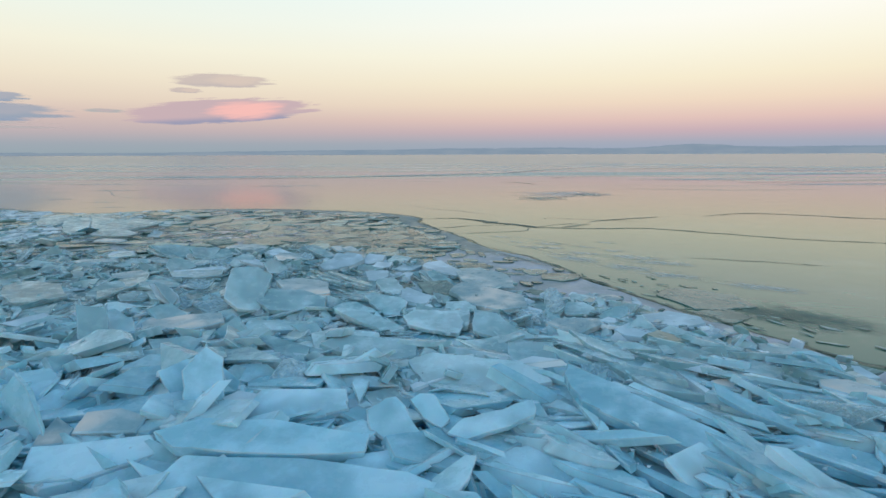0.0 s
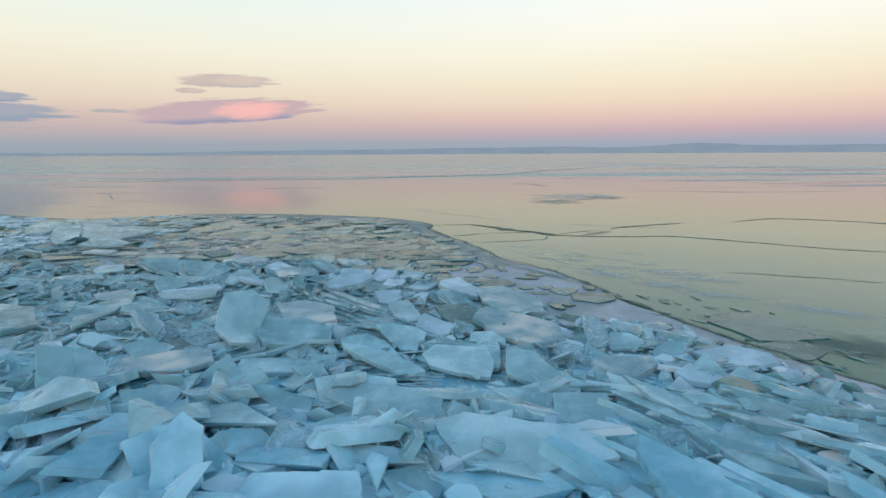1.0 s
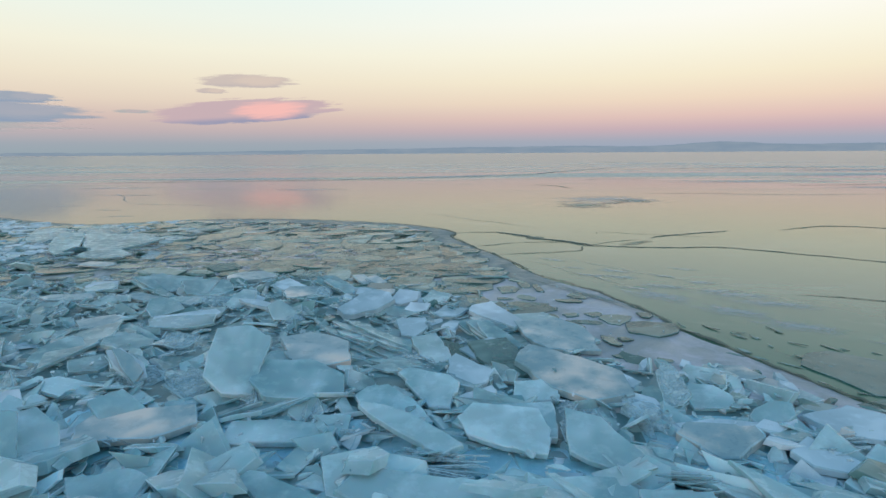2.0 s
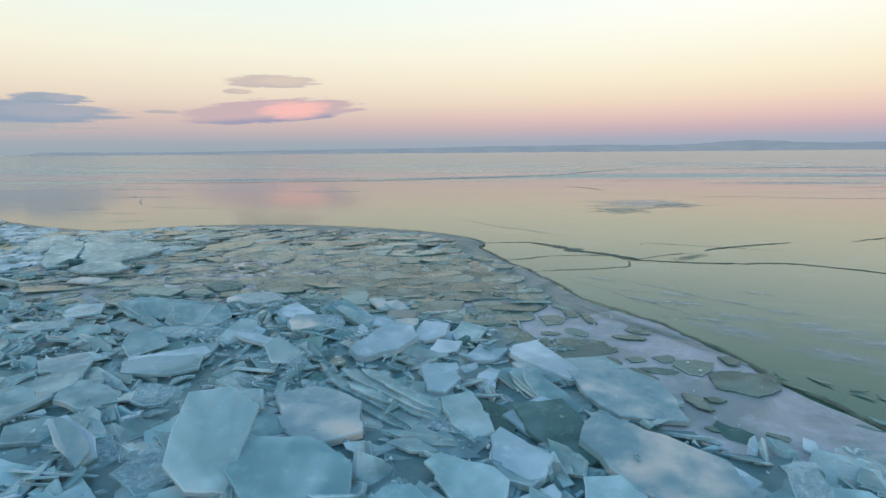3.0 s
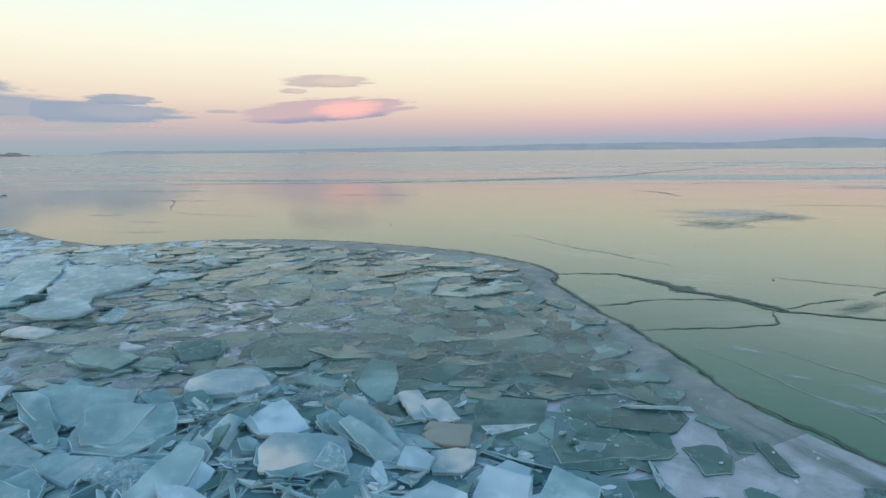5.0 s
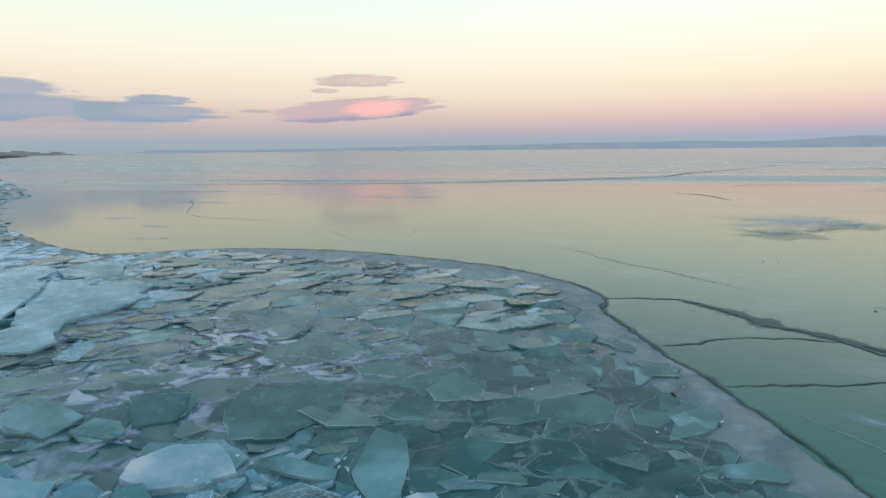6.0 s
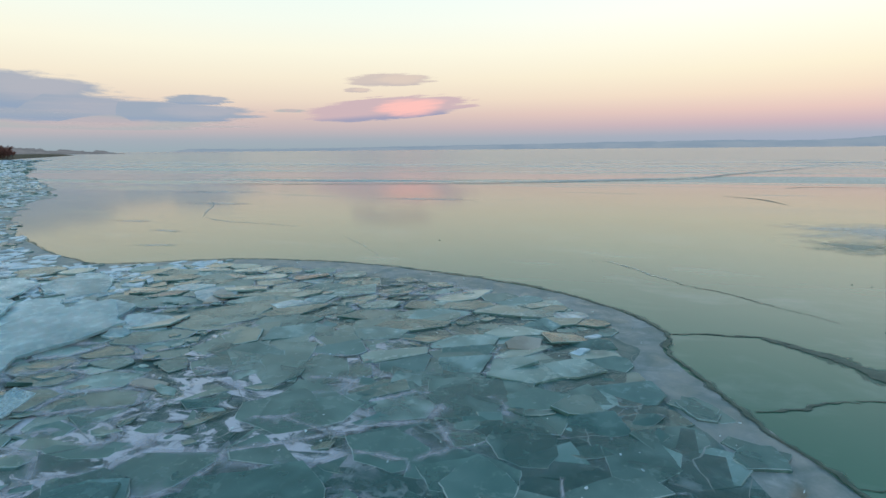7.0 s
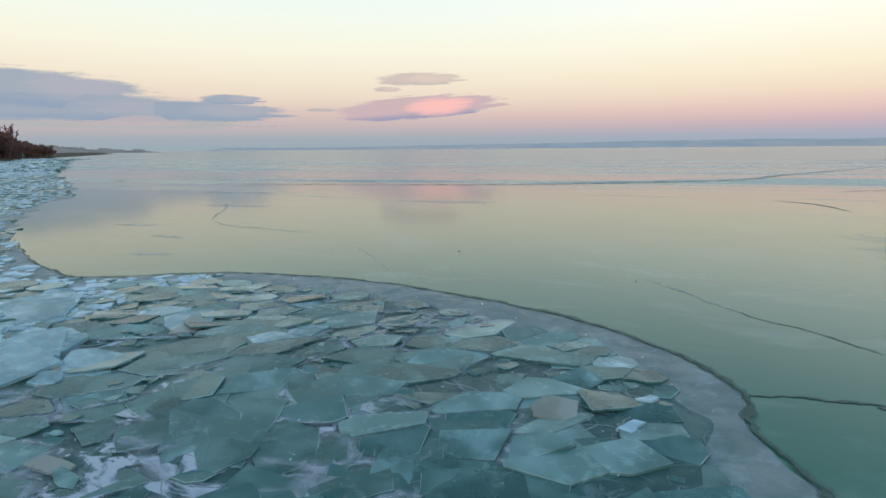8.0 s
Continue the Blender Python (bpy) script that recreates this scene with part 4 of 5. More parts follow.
slab(-4.79, 17.16, 0.064, 0.75, 0.47, -159, -1.0, -0.2, 0.040, 55, 6, WET)
slab(-3.76, 17.62, 0.065, 0.87, 0.59, 34, 1.0, -0.3, 0.040, 35, 5, WET)
slab(-3.04, 18.48, 0.066, 0.72, 0.62, 30, 0.9, -0.4, 0.040, 82, 8, WET)
slab(-5.34, 13.10, 0.119, 0.72, 1.24, 100, 1.4, -2.7, 0.080, 8, 5, GREY)
slab(-7.68, 13.36, 0.115, 0.73, 1.02, 81, 2.5, -1.6, 0.060, 41, 6, GREY)
slab(-6.67, 13.31, 0.100, 0.69, 0.37, -166, -2.6, -1.5, 0.050, 52, 5, GREY)
slab(-6.49, 14.03, 0.102, 0.75, 0.80, 39, 3.0, -0.0, 0.050, 102, 8, GREY)
slab(-4.11, 12.18, 0.145, 0.54, 0.87, 54, 5.6, -2.1, 0.060, 31, 7, SNOWY)
slab(-5.56, 11.66, 0.201, 0.76, 1.02, 125, 3.0, -13.7, 0.050, 119, 8, FROST)
slab(-6.53, 11.99, 0.198, 0.56, 1.13, 77, 10.7, -5.4, 0.050, 58, 8, FROST)
slab(-4.53, 11.36, 0.185, 0.31, 0.46, -175, -15.8, -12.4, 0.050, 124, 5, FROST)
slab(-5.62, 10.96, 0.130, 0.76, 0.38, -169, -4.5, -4.0, 0.050, 142, 6, FROST)
slab(-3.57, 11.64, 0.159, 0.63, 0.92, 109, 1.7, -7.8, 0.060, 77, 8, SKYGLOW)
slab(-3.19, 11.54, 0.173, 0.34, 0.43, 48, 25.9, -11.0, 0.040, 69, 4, CLEAR)
slab(-3.34, 12.54, 0.169, 0.35, 1.01, 62, 4.7, -3.8, 0.050, 3, 7, STAINED)
slab_stack(-3.13, 12.00, 0.157, 0.28, 1.33, 66, 4.5, -4.0, 0.040, 119, 7, FROST)
slab(-4.19, 13.29, 0.113, 0.24, 0.73, 88, 1.5, -2.6, 0.050, 64, 8, GREY)
slab(-3.50, 13.63, 0.095, 0.50, 1.71, -162, -2.0, -0.1, 0.040, 158, 5, GREY)
slab(-2.22, 12.42, 0.118, 0.77, 0.30, -173, -3.0, -0.3, 0.060, 94, 5, STAINED)
slab(-2.44, 12.80, 0.152, 0.30, 0.58, 41, 7.1, -3.6, 0.050, 70, 8, SKYGLOW)
slab(-2.75, 12.91, 0.133, 0.35, 0.88, 35, 4.8, -1.5, 0.050, 123, 8, SKYGLOW)
slab(-2.43, 11.77, 0.160, 0.32, 0.35, 88, 5.7, -17.1, 0.050, 69, 5, SNOWY)
slab(-2.10, 11.86, 0.117, 0.46, 0.51, 91, 1.0, -4.9, 0.050, 65, 7, SKYGLOW)
slab(-5.61, 16.22, 0.068, 1.59, 0.96, 36, 1.0, -0.2, 0.040, 2, 6, WET)
slab(-7.48, 17.44, 0.076, 0.65, 2.03, -150, -1.0, -0.1, 0.040, 1, 5, GREY)
slab(-6.85, 17.61, 0.076, 0.84, 1.85, -160, -1.0, -0.2, 0.040, 17, 6, WET)
slab(-4.89, 17.63, 0.069, 0.48, 1.16, 20, 1.0, -0.0, 0.040, 9, 7, GREY)
slab(-3.32, 15.63, 0.065, 1.08, 0.82, 40, 0.9, -0.4, 0.040, 91, 6, WET)
slab(-2.38, 17.60, 0.067, 0.68, 0.55, 31, 0.9, -0.4, 0.040, 135, 8, GREY)
slab(-1.80, 16.41, 0.067, 1.08, 0.58, 25, 0.9, -0.4, 0.040, 26, 5, GREY)
slab(-0.38, 15.45, 0.064, 0.72, 0.44, 37, 0.7, -0.7, 0.040, 68, 8, GREY)
slab(-0.87, 15.36, 0.064, 0.45, 0.51, 88, 0.0, -1.0, 0.040, 31, 7, WET)
slab(0.03, 14.48, 0.064, 0.69, 0.38, 9, 1.0, -0.3, 0.030, 90, 5, GREY)
slab(0.20, 14.03, 0.064, 0.43, 0.42, 64, 0.3, -1.0, 0.030, 119, 8, GREY)
slab(-0.77, 13.24, 0.065, 0.63, 0.67, 12, 1.0, -0.3, 0.030, 31, 7, WET)
slab(-0.81, 12.23, 0.064, 0.73, 0.36, 17, 0.9, -0.4, 0.030, 87, 8, WET)
slab(-1.38, 12.45, 0.062, 0.37, 0.40, 39, 0.8, -0.6, 0.030, 49, 7, GREY)
slab(0.54, 13.32, 0.058, 0.19, 0.42, 47, 0.5, -0.9, 0.020, 70, 8, GREY)
slab(-7.90, 15.61, 0.063, 0.93, 0.24, 78, 0.9, -0.4, 0.030, 75, 6, WET)
slab(-7.37, 14.69, 0.066, 0.27, 0.90, 103, 0.7, -0.7, 0.030, 119, 8, WET)
slab(-7.02, 15.35, 0.063, 0.29, 0.50, 102, 0.6, -0.8, 0.030, 31, 8, WET)
slab(-5.78, 15.31, 0.064, 0.28, 0.66, 161, -0.5, -0.9, 0.030, 133, 5, WET)
slab(-8.33, 16.92, 0.066, 0.50, 0.56, 64, 1.0, -0.3, 0.030, 69, 5, WET)
slab(-7.74, 17.06, 0.067, 0.60, 0.77, 57, 1.0, -0.2, 0.030, 117, 8, WET)
slab(-8.11, 16.26, 0.065, 0.27, 0.71, 90, 0.8, -0.6, 0.030, 123, 8, STAINED)
slab(-9.24, 16.63, 0.065, 0.46, 0.67, 81, 0.9, -0.5, 0.030, 76, 8, GREY)
slab(-8.22, 17.84, 0.070, 1.02, 1.07, -157, -0.9, -0.4, 0.030, 20, 5, WET)
slab(-11.95, 18.56, 0.116, 1.62, 1.34, 141, 0.1, -2.0, 0.050, 23, 5, FROST)
slab(-13.42, 19.39, 0.116, 1.87, 0.97, 136, 0.3, -2.0, 0.050, 148, 7, FROST)
slab(-10.32, 18.12, 0.101, 0.77, 1.15, 56, 2.0, -0.2, 0.050, 148, 7, FROST)
slab(-10.38, 20.22, 0.077, 1.06, 0.50, 115, 0.3, -1.0, 0.030, 71, 6, STAINED)
slab(-9.09, 20.32, 0.069, 1.05, 1.53, 98, 0.5, -0.9, 0.030, 66, 6, WET)
slab(-9.18, 19.15, 0.067, 1.77, 0.65, 51, 1.0, -0.2, 0.030, 63, 6, WET)
slab(-3.59, 21.58, 0.068, 1.05, 0.83, 125, -0.5, -0.9, 0.030, 69, 6, GREY)
slab(-5.45, 21.28, 0.067, 0.52, 0.90, 139, -0.5, -0.9, 0.030, 49, 7, GREY)
slab(-6.23, 19.43, 0.065, 0.95, 0.49, 36, 1.0, -0.2, 0.030, 84, 6, GREY)
slab(-4.84, 17.65, 0.068, 0.52, 1.00, 39, 1.0, -0.3, 0.030, 58, 8, WET)
slab(-4.17, 17.30, 0.067, 0.58, 0.99, 20, 1.0, -0.0, 0.030, 31, 7, WET)
slab(-3.64, 17.43, 0.068, 0.47, 0.96, 24, 1.0, -0.2, 0.030, 14, 8, WET)
slab(2.12, 10.64, 0.050, 0.54, 0.56, -18, 0.0, -0.0, 0.030, 77, 7, WET)
slab(2.60, 10.15, 0.055, 0.89, 0.73, -6, 0.0, -0.0, 0.030, 32, 7, WET)
slab(1.42, 10.81, 0.050, 0.27, 0.20, 18, 0.0, -0.0, 0.025, 46, 8, WET)
slab(1.84, 10.89, 0.050, 0.36, 0.25, 24, 0.0, -0.0, 0.025, 69, 5, WET)
slab(2.68, 10.91, 0.050, 0.36, 0.23, 99, -0.0, -0.0, 0.025, 41, 6, WET)
slab(0.58, 11.42, 0.050, 0.42, 0.48, 34, 0.0, -0.0, 0.025, 76, 8, WET)
slab(1.15, 11.18, 0.050, 0.17, 0.26, 6, 0.0, -0.0, 0.025, 23, 5, WET)
slab(-1.11, 17.88, 0.034, 0.80, 0.36, -58, 0.0, -0.0, 0.025, 82, 8, WET)
slab(-1.2, 17.83, 0.052, 0.62, 0.34, -15, 0.0, -0.0, 0.030, 31, 7, WET)
slab(-0.68, 17.02, 0.050, 0.66, 0.34, -18, 0.0, -0.0, 0.030, 49, 7, WET)
slab(0.28, 2.77, 0.172, 0.42, 0.95, 93, 0.6, -6.0, 0.100, 142, 6, BLUE)
slab(1.85, 2.62, 0.152, 0.74, 0.37, 0, 4.8, -1.3, 0.080, 157, 8, BLUE)


def clear_of_slabs(x, y, z, r):
    return all((x - a) ** 2 + (y - b) ** 2 > (0.8 * s + 0.3 * r) ** 2 or z < c - 0.08 for a, b, s, c in SLABS)


def edge_rubble():
    """Pale chunks and thin plates pushed out over the slush at the foot of the pile."""
    rng = random.Random(17)
    loose = {"snow": Joined(), "skyglow": Joined(), "frost": Joined(), "grey": Joined()}
    singles = 0
    for _ in range(900):
        x, y = rng.uniform(1.5, 7.5), rng.uniform(1.5, 8.6)
        d = inside(x, y)
        if not 0.02 < d < 1.7 or rng.random() > smooth(-0.2, 0.7, d):
            continue
        size = 0.12 + 0.6 * rng.random() ** 2
        thick = rng.uniform(0.03, 0.08)
        n = rng.choice((4, 5, 5, 6, 7))
        v, f = shard_shape(rng, n, size, size * rng.uniform(0.35, 0.9), thick)
        m = pose(x, y, 0.03 + rng.uniform(-0.02, 0.02) + 0.06 * smooth(0.4, 1.4, d) * rng.random(), rng.gauss(0, 6), rng.gauss(0, 6), rng.uniform(0, 360))
        # one kind of chunk carries the painted peach sky glow
        key = rng.choice(("snow", "snow", "skyglow", "frost", "frost", "frost", "grey"))
        if size > 0.4 and singles < 10:
            mat = {"snow": SNOWY, "skyglow": SKYGLOW, "frost": FROST, "grey": GREY}[key]
            ob = mesh_ob("ice_plate", v, f, mat, slots=rim_slots(len(f), n))
            ob.matrix_basis = m
            tagged(ob, "loose pale chunk of ice on the edge slush", "ice plate", "chunks at the foot of the pile")
            singles += 1
        else:
            loose[key].add(v, f, m, n)
    for key, mat, label in (("snow", SNOWY, "white chunks of ice at the lake edge"), ("skyglow", SKYGLOW, "pinkish chunks of ice with sunset glow painted on"),
                            ("frost", FROST, "pale blue chunks of ice at the lake edge"), ("grey", GREY, "grey wet chunks of ice at the lake edge")):
        tagged(mesh_ob("edge_chunks", loose[key].v, loose[key].f, mat, slots=loose[key].s), label, "ice chunks", kind="stuff")


def fill_pile():
    rng = random.Random(11)
    small = {"frost": Joined(), "wet": Joined(), "grey": Joined(), "snow": Joined(), "clear": Joined(), "pale": Joined(), "blue": Joined()}
    singles = 0
    for layer, (count, lo, hi, west, east, south, north) in enumerate((
            (5200, 0.35, 1.0, -16, 6.5, 0.4, 16), (4200, 0.2, 0.7, -16, 6.5, 0.4, 16), (3600, 0.07, 0.28, -16, 6.5, 0.4, 16),
            (3600, 0.4, 1.2, -22, 13, -11, 0.4), (1500, 0.4, 1.0, -24, -15, 0, 18), (420, 0.5, 1.3, -5.5, 6.0, 1.2, 5.8))):
        for _ in range(count):
            x, y = rng.uniform(west, east), rng.uniform(south, north)
            if layer in (3, 4) and y < -0.79 * x - 12 + 1.5 * noise.noise((x * 0.3, y * 0.3, 9)):
                continue
            d = inside(x, y)
            if d < 0.6:
                continue
            h = heap(x, y, d)
            if rng.random() > h:
                continue
            size = lo + (hi - lo) * rng.random() ** 1.6
            thick = rng.uniform(0.02, 0.06) * (0.6 + 0.5 * size)
            z = rise(x, y, d) + rng.uniform(-0.09, 0.03) + 0.02 * (layer % 3) + (0.07 if layer == 5 else 0)
            lean = rng.gauss(0, 13) if rng.random() < 0.6 else rng.gauss(0, 40)
            lean2 = rng.gauss(0, 13)
            if not clear_of_slabs(x, y, z + 0.25 * size * abs(math.sin(radians(lean))), size):
                if layer == 2 and rng.random() < 0.75:
                    continue
                z -= 0.10
                lean, lean2 = lean * 0.3, lean2 * 0.3
            z = max(z, 0.0)
            n = rng.choice((3, 4, 4, 5, 5, 6, 7))
            slim = layer == 5 and x > 0.8
            v, f = shard_shape(rng, n, size * (1.35 if slim else 1), size * (rng.uniform(0.16, 0.4) if slim else rng.uniform(0.22, 0.9)), thick * (1.7 if layer == 5 else 1))
            m = pose(x, y, z, lean, lean2, rng.gauss(-38, 16) if slim else rng.uniform(0, 360))
            pick = rng.random()
            kind = "snow" if pick < 0.07 else "frost" if pick < 0.66 + 0.34 * smooth(13, 8.5, y) else "frost" if layer == 2 else "grey" if rng.random() < 0.6 else "wet"
            if kind == "frost" and rng.random() < smooth(5.6, 3.2, y):
                kind = "blue"
            elif kind == "frost" and rng.random() < smooth(9.0, 5.5, y):
                kind = "pale"
            elif kind not in ("wet", "grey") and rng.random() < 0.13:
                kind = "clear"
            if kind == "wet" and abs(lean) > 12:
                kind = "grey" if size < 0.4 else "frost"
            if layer == 0 and size > 0.6 and kind == "frost" and singles < 12 and -7 < x and 2 < y < 13:
                ob = mesh_ob("ice_plate", v, f, FROST, slots=rim_slots(len(f), n))
                ob.matrix_basis = m
                tagged(ob, "broken slab of frosted blue ice wedged in the pile", "ice plate", "plates wedged in the pile")
                singles += 1
            else:
                small[kind].add(v, f, m, n)
    # splinters standing on edge in parallel packs between the slabs
    for _ in range(100):
        x, y = rng.uniform(-8, 5.5), rng.uniform(1.4, 12.5)
        d = inside(x, y)
        if d < 0.7 or rng.random() > heap(x, y, d):
            continue
        length, yaw, steep = rng.uniform(0.4, 1.3), rng.gauss(-28, 28), rng.uniform(12, 42) * rng.choice((-1, 1, 1))
        across = radians(yaw + 90)
        bag = small["blue" if rng.random() < smooth(5.6, 3.2, y) else "clear" if rng.random() < 0.25 else "frost"]
        for k in range(rng.randint(4, 9)):
            n = rng.choice((4, 4, 5))
            v, f = shard_shape(rng, n, length * rng.uniform(0.6, 1.1), rng.uniform(0.16, 0.3), rng.uniform(0.012, 0.03))
            off = 0.055 * (k - 3)
            bag.add(v, f, pose(x + off * math.cos(across), y + off * math.sin(across), rise(x, y, d) + rng.uniform(0.0, 0.06), steep + rng.gauss(0, 3), rng.gauss(0, 4), yaw + rng.gauss(0, 4)), n)
    for key, mat, label in (("frost", FROST, "heaped shards of pale blue broken ice"), ("wet", WET, "dark wet shards of broken ice"),
                            ("grey", GREY, "grey-green shards of broken ice"),
                            ("snow", SNOWY, "whitish snow-dusted shards of broken ice"),
                            ("clear", CLEAR, "clear glassy shards of broken ice"), ("pale", PALE, "milky pale blue shards of broken ice"), ("blue", BLUE, "deep blue shards of thick broken ice")):
        bag = small[key]
        tagged(mesh_ob("ice_shards", bag.v, bag.f, mat, slots=bag.s), label, "ice shards", kind="stuff")


def wet_bed():
    """Dark wet ice under the heap, seen in the gaps."""
    v, f, index = [], [], {}
    step = 0.4
    for i in range(-62, 34):
        for j in range(-30, 41):
            x, y = i * step, j * step
            d = inside(x, y)
            if d > 0.9 and heap(x, y, d) > 0.3 and y > -0.79 * x - 12 + 2 * noise.noise((x * 0.4, y * 0.4, 9)) and x > -22 + 3 * noise.noise((y * 0.3, 0, 9)):
                index[i, j] = len(v)
                v.append((x, y, 0.05 + 0.01 * noise.noise((x, y, 1))))
    for i, j in index:
        quad = [(i, j), (i + 1, j), (i + 1, j + 1), (i, j + 1)]
        if all(q in index for q in quad):
            f.append(tuple(index[q] for q in quad))
    deep = [q for q in f if v[q[0]][1] < 6.5 + noise.noise((v[q[0]][0] * 0.7, 3, 3))]
    tagged(mesh_ob("pale_ice_bed", v, deep, BLUE, flat=False), "pale blue ice beneath the heaped slabs", "ice bed", kind="structure")
    f = sorted(set(f) - set(deep))
    tagged(mesh_ob("wet_ice_bed", v, f, BED, flat=False), "dark wet ice beneath the heaped slabs", "ice bed", kind="structure")


def clip_cell(poly, mx, my, nx, ny):
    out = []
    for i, p in enumerate(poly):
        q = poly[(i + 1) % len(poly)]
        a = (p[0] - mx) * nx + (p[1] - my) * ny
        b = (q[0] - mx) * nx + (q[1] - my) * ny
        if a <= 0:
            out.append(p)
        if (a < 0 < b) or (b < 0 < a):
            s = a / (a - b)
            out.append((p[0] + s * (q[0] - p[0]), p[1] + s * (q[1] - p[1])))
    return out


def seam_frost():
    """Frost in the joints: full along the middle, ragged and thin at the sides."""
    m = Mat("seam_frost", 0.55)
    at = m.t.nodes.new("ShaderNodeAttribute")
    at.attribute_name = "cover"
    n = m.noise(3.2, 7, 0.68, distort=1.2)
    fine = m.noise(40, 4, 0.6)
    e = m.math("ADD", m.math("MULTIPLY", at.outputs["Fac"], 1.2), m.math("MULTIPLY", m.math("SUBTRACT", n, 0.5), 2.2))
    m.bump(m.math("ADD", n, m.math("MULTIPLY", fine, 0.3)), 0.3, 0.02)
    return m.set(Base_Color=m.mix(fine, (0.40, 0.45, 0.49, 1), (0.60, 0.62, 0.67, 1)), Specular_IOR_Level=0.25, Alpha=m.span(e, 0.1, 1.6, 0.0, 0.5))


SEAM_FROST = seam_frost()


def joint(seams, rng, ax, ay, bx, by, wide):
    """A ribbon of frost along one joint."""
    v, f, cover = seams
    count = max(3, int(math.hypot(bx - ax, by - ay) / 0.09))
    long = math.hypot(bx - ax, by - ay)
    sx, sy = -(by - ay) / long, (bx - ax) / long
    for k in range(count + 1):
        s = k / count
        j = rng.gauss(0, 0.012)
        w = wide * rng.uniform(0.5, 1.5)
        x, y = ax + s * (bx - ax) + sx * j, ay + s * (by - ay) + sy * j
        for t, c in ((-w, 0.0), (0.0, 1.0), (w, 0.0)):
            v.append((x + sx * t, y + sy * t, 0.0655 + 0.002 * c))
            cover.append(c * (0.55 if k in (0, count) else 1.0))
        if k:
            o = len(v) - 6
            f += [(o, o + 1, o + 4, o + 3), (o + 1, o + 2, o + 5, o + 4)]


GRAIN = (math.cos(radians(32)), math.sin(radians(32)))


def floe_field():
    """Broken plates frozen flat beside one another, with slush in the joints."""
    rng = random.Random(5)
    sites = []
    for _ in range(17000):
        x, y = rng.uniform(-17, 4.5), rng.uniform(5, 24.5)
        d = inside(x, y)
        if d < (0.75 + 0.1 * smooth(14.5, 13.2, y)) * band_width(y) + 0.25 or heap(x, y, d) > 0.75:
            continue
        gap = 0.30 + 0.12 * smooth(-3.5, -5.5, x) + (0.3 + 0.5 * smooth(-3.2, -5.2, x)) * max(0, noise.noise((x * 0.45, y * 0.45, 11))) + 0.3 * rng.random() ** 2
        if all(((x - a) * GRAIN[0] + (y - b) * GRAIN[1]) ** 2 / 2.4 + ((y - b) * GRAIN[0] - (x - a) * GRAIN[1]) ** 2 > (0.44 * (gap + g)) ** 2 for a, b, g in sites):
            sites.append((x, y, gap))
    pts = np.array([(a, b) for a, b, _ in sites])
    # the plates lie longer along the grain: cells are cut in a space squeezed along it
    squeezed = np.stack([(pts[:, 0] * GRAIN[0] + pts[:, 1] * GRAIN[1]) / 1.55, pts[:, 1] * GRAIN[0] - pts[:, 0] * GRAIN[1]], 1)
    field = tagged(new("floe_field"), "flat field of teal ice plates refrozen in slush", "ice field", kind="structure")
    rest, pale = Joined(), Joined()
    seams = [], [], []
    made = 0
    order = sorted(range(len(sites)), key=lambda i: (pts[i, 0] + 3.2) ** 2 + (pts[i, 1] - 17.5) ** 2)
    for i in order:
        x, y, gap = sites[i]
        d = inside(x, y)
        white = noise.noise((x * 0.35, y * 0.35, 23)) + 0.25 * smooth(-3.5, -7, x) + 0.75 * smooth(-3.4, -4.8, x) * smooth(18, 16.5, y) + 0.3 * smooth(1.4, 0.7, d)
        if rng.random() < 0.02 + 0.14 * smooth(0.2, 0.5, white) + 0.7 * smooth(14.0, 13.2, y) * smooth(-2.2, -1.2, x):
            continue
        most = 1.1 - 0.6 * smooth(14.6, 13.6, y) * smooth(-2.5, -1, x)
        reach = min(most, (d - 0.72 * band_width(y)) / 1.24)
        u, w = squeezed[i]
        cell = [(u + reach * 0.8 * math.cos(k * math.pi / 4 + 0.3), w + reach * math.sin(k * math.pi / 4 + 0.3)) for k in range(8)]
        for j in np.argsort(((squeezed - squeezed[i]) ** 2).sum(1))[1:16]:
            nx, ny = squeezed[j] - squeezed[i]
            cell = clip_cell(cell, u + nx * 0.5, w + ny * 0.5, nx, ny)
        cell = [(1.55 * a * GRAIN[0] - b * GRAIN[1], 1.55 * a * GRAIN[1] + b * GRAIN[0]) for a, b in cell]
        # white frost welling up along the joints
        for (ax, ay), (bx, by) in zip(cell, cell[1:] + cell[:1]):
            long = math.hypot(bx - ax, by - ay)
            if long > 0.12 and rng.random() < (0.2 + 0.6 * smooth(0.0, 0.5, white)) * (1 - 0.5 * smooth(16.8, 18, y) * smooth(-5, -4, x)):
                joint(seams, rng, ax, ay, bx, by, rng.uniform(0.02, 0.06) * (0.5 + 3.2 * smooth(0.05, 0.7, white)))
        area = abs(sum(p[0] * q[1] - p[1] * q[0] for p, q in zip(cell, cell[1:] + cell[:1]))) / 2
        if len(cell) < 3 or area < 0.02 or reach < 0.12:
            continue
        shrink = 1 + rng.uniform(-0.03, 0.12) - rng.uniform(0.05, 0.28) * smooth(0.1, 0.4, white)
        thick = rng.uniform(0.03, 0.045)
        n = len(cell)
        ring = [((a - x) * shrink + rng.uniform(-0.05, 0.05) * gap, (b - y) * shrink + rng.uniform(-0.05, 0.05) * gap) for a, b in cell]
        v = [(a * 0.975, b * 0.975, thick) for a, b in ring] + [(a, b, thick - 0.008) for a, b in ring] + [(a, b, 0) for a, b in ring]
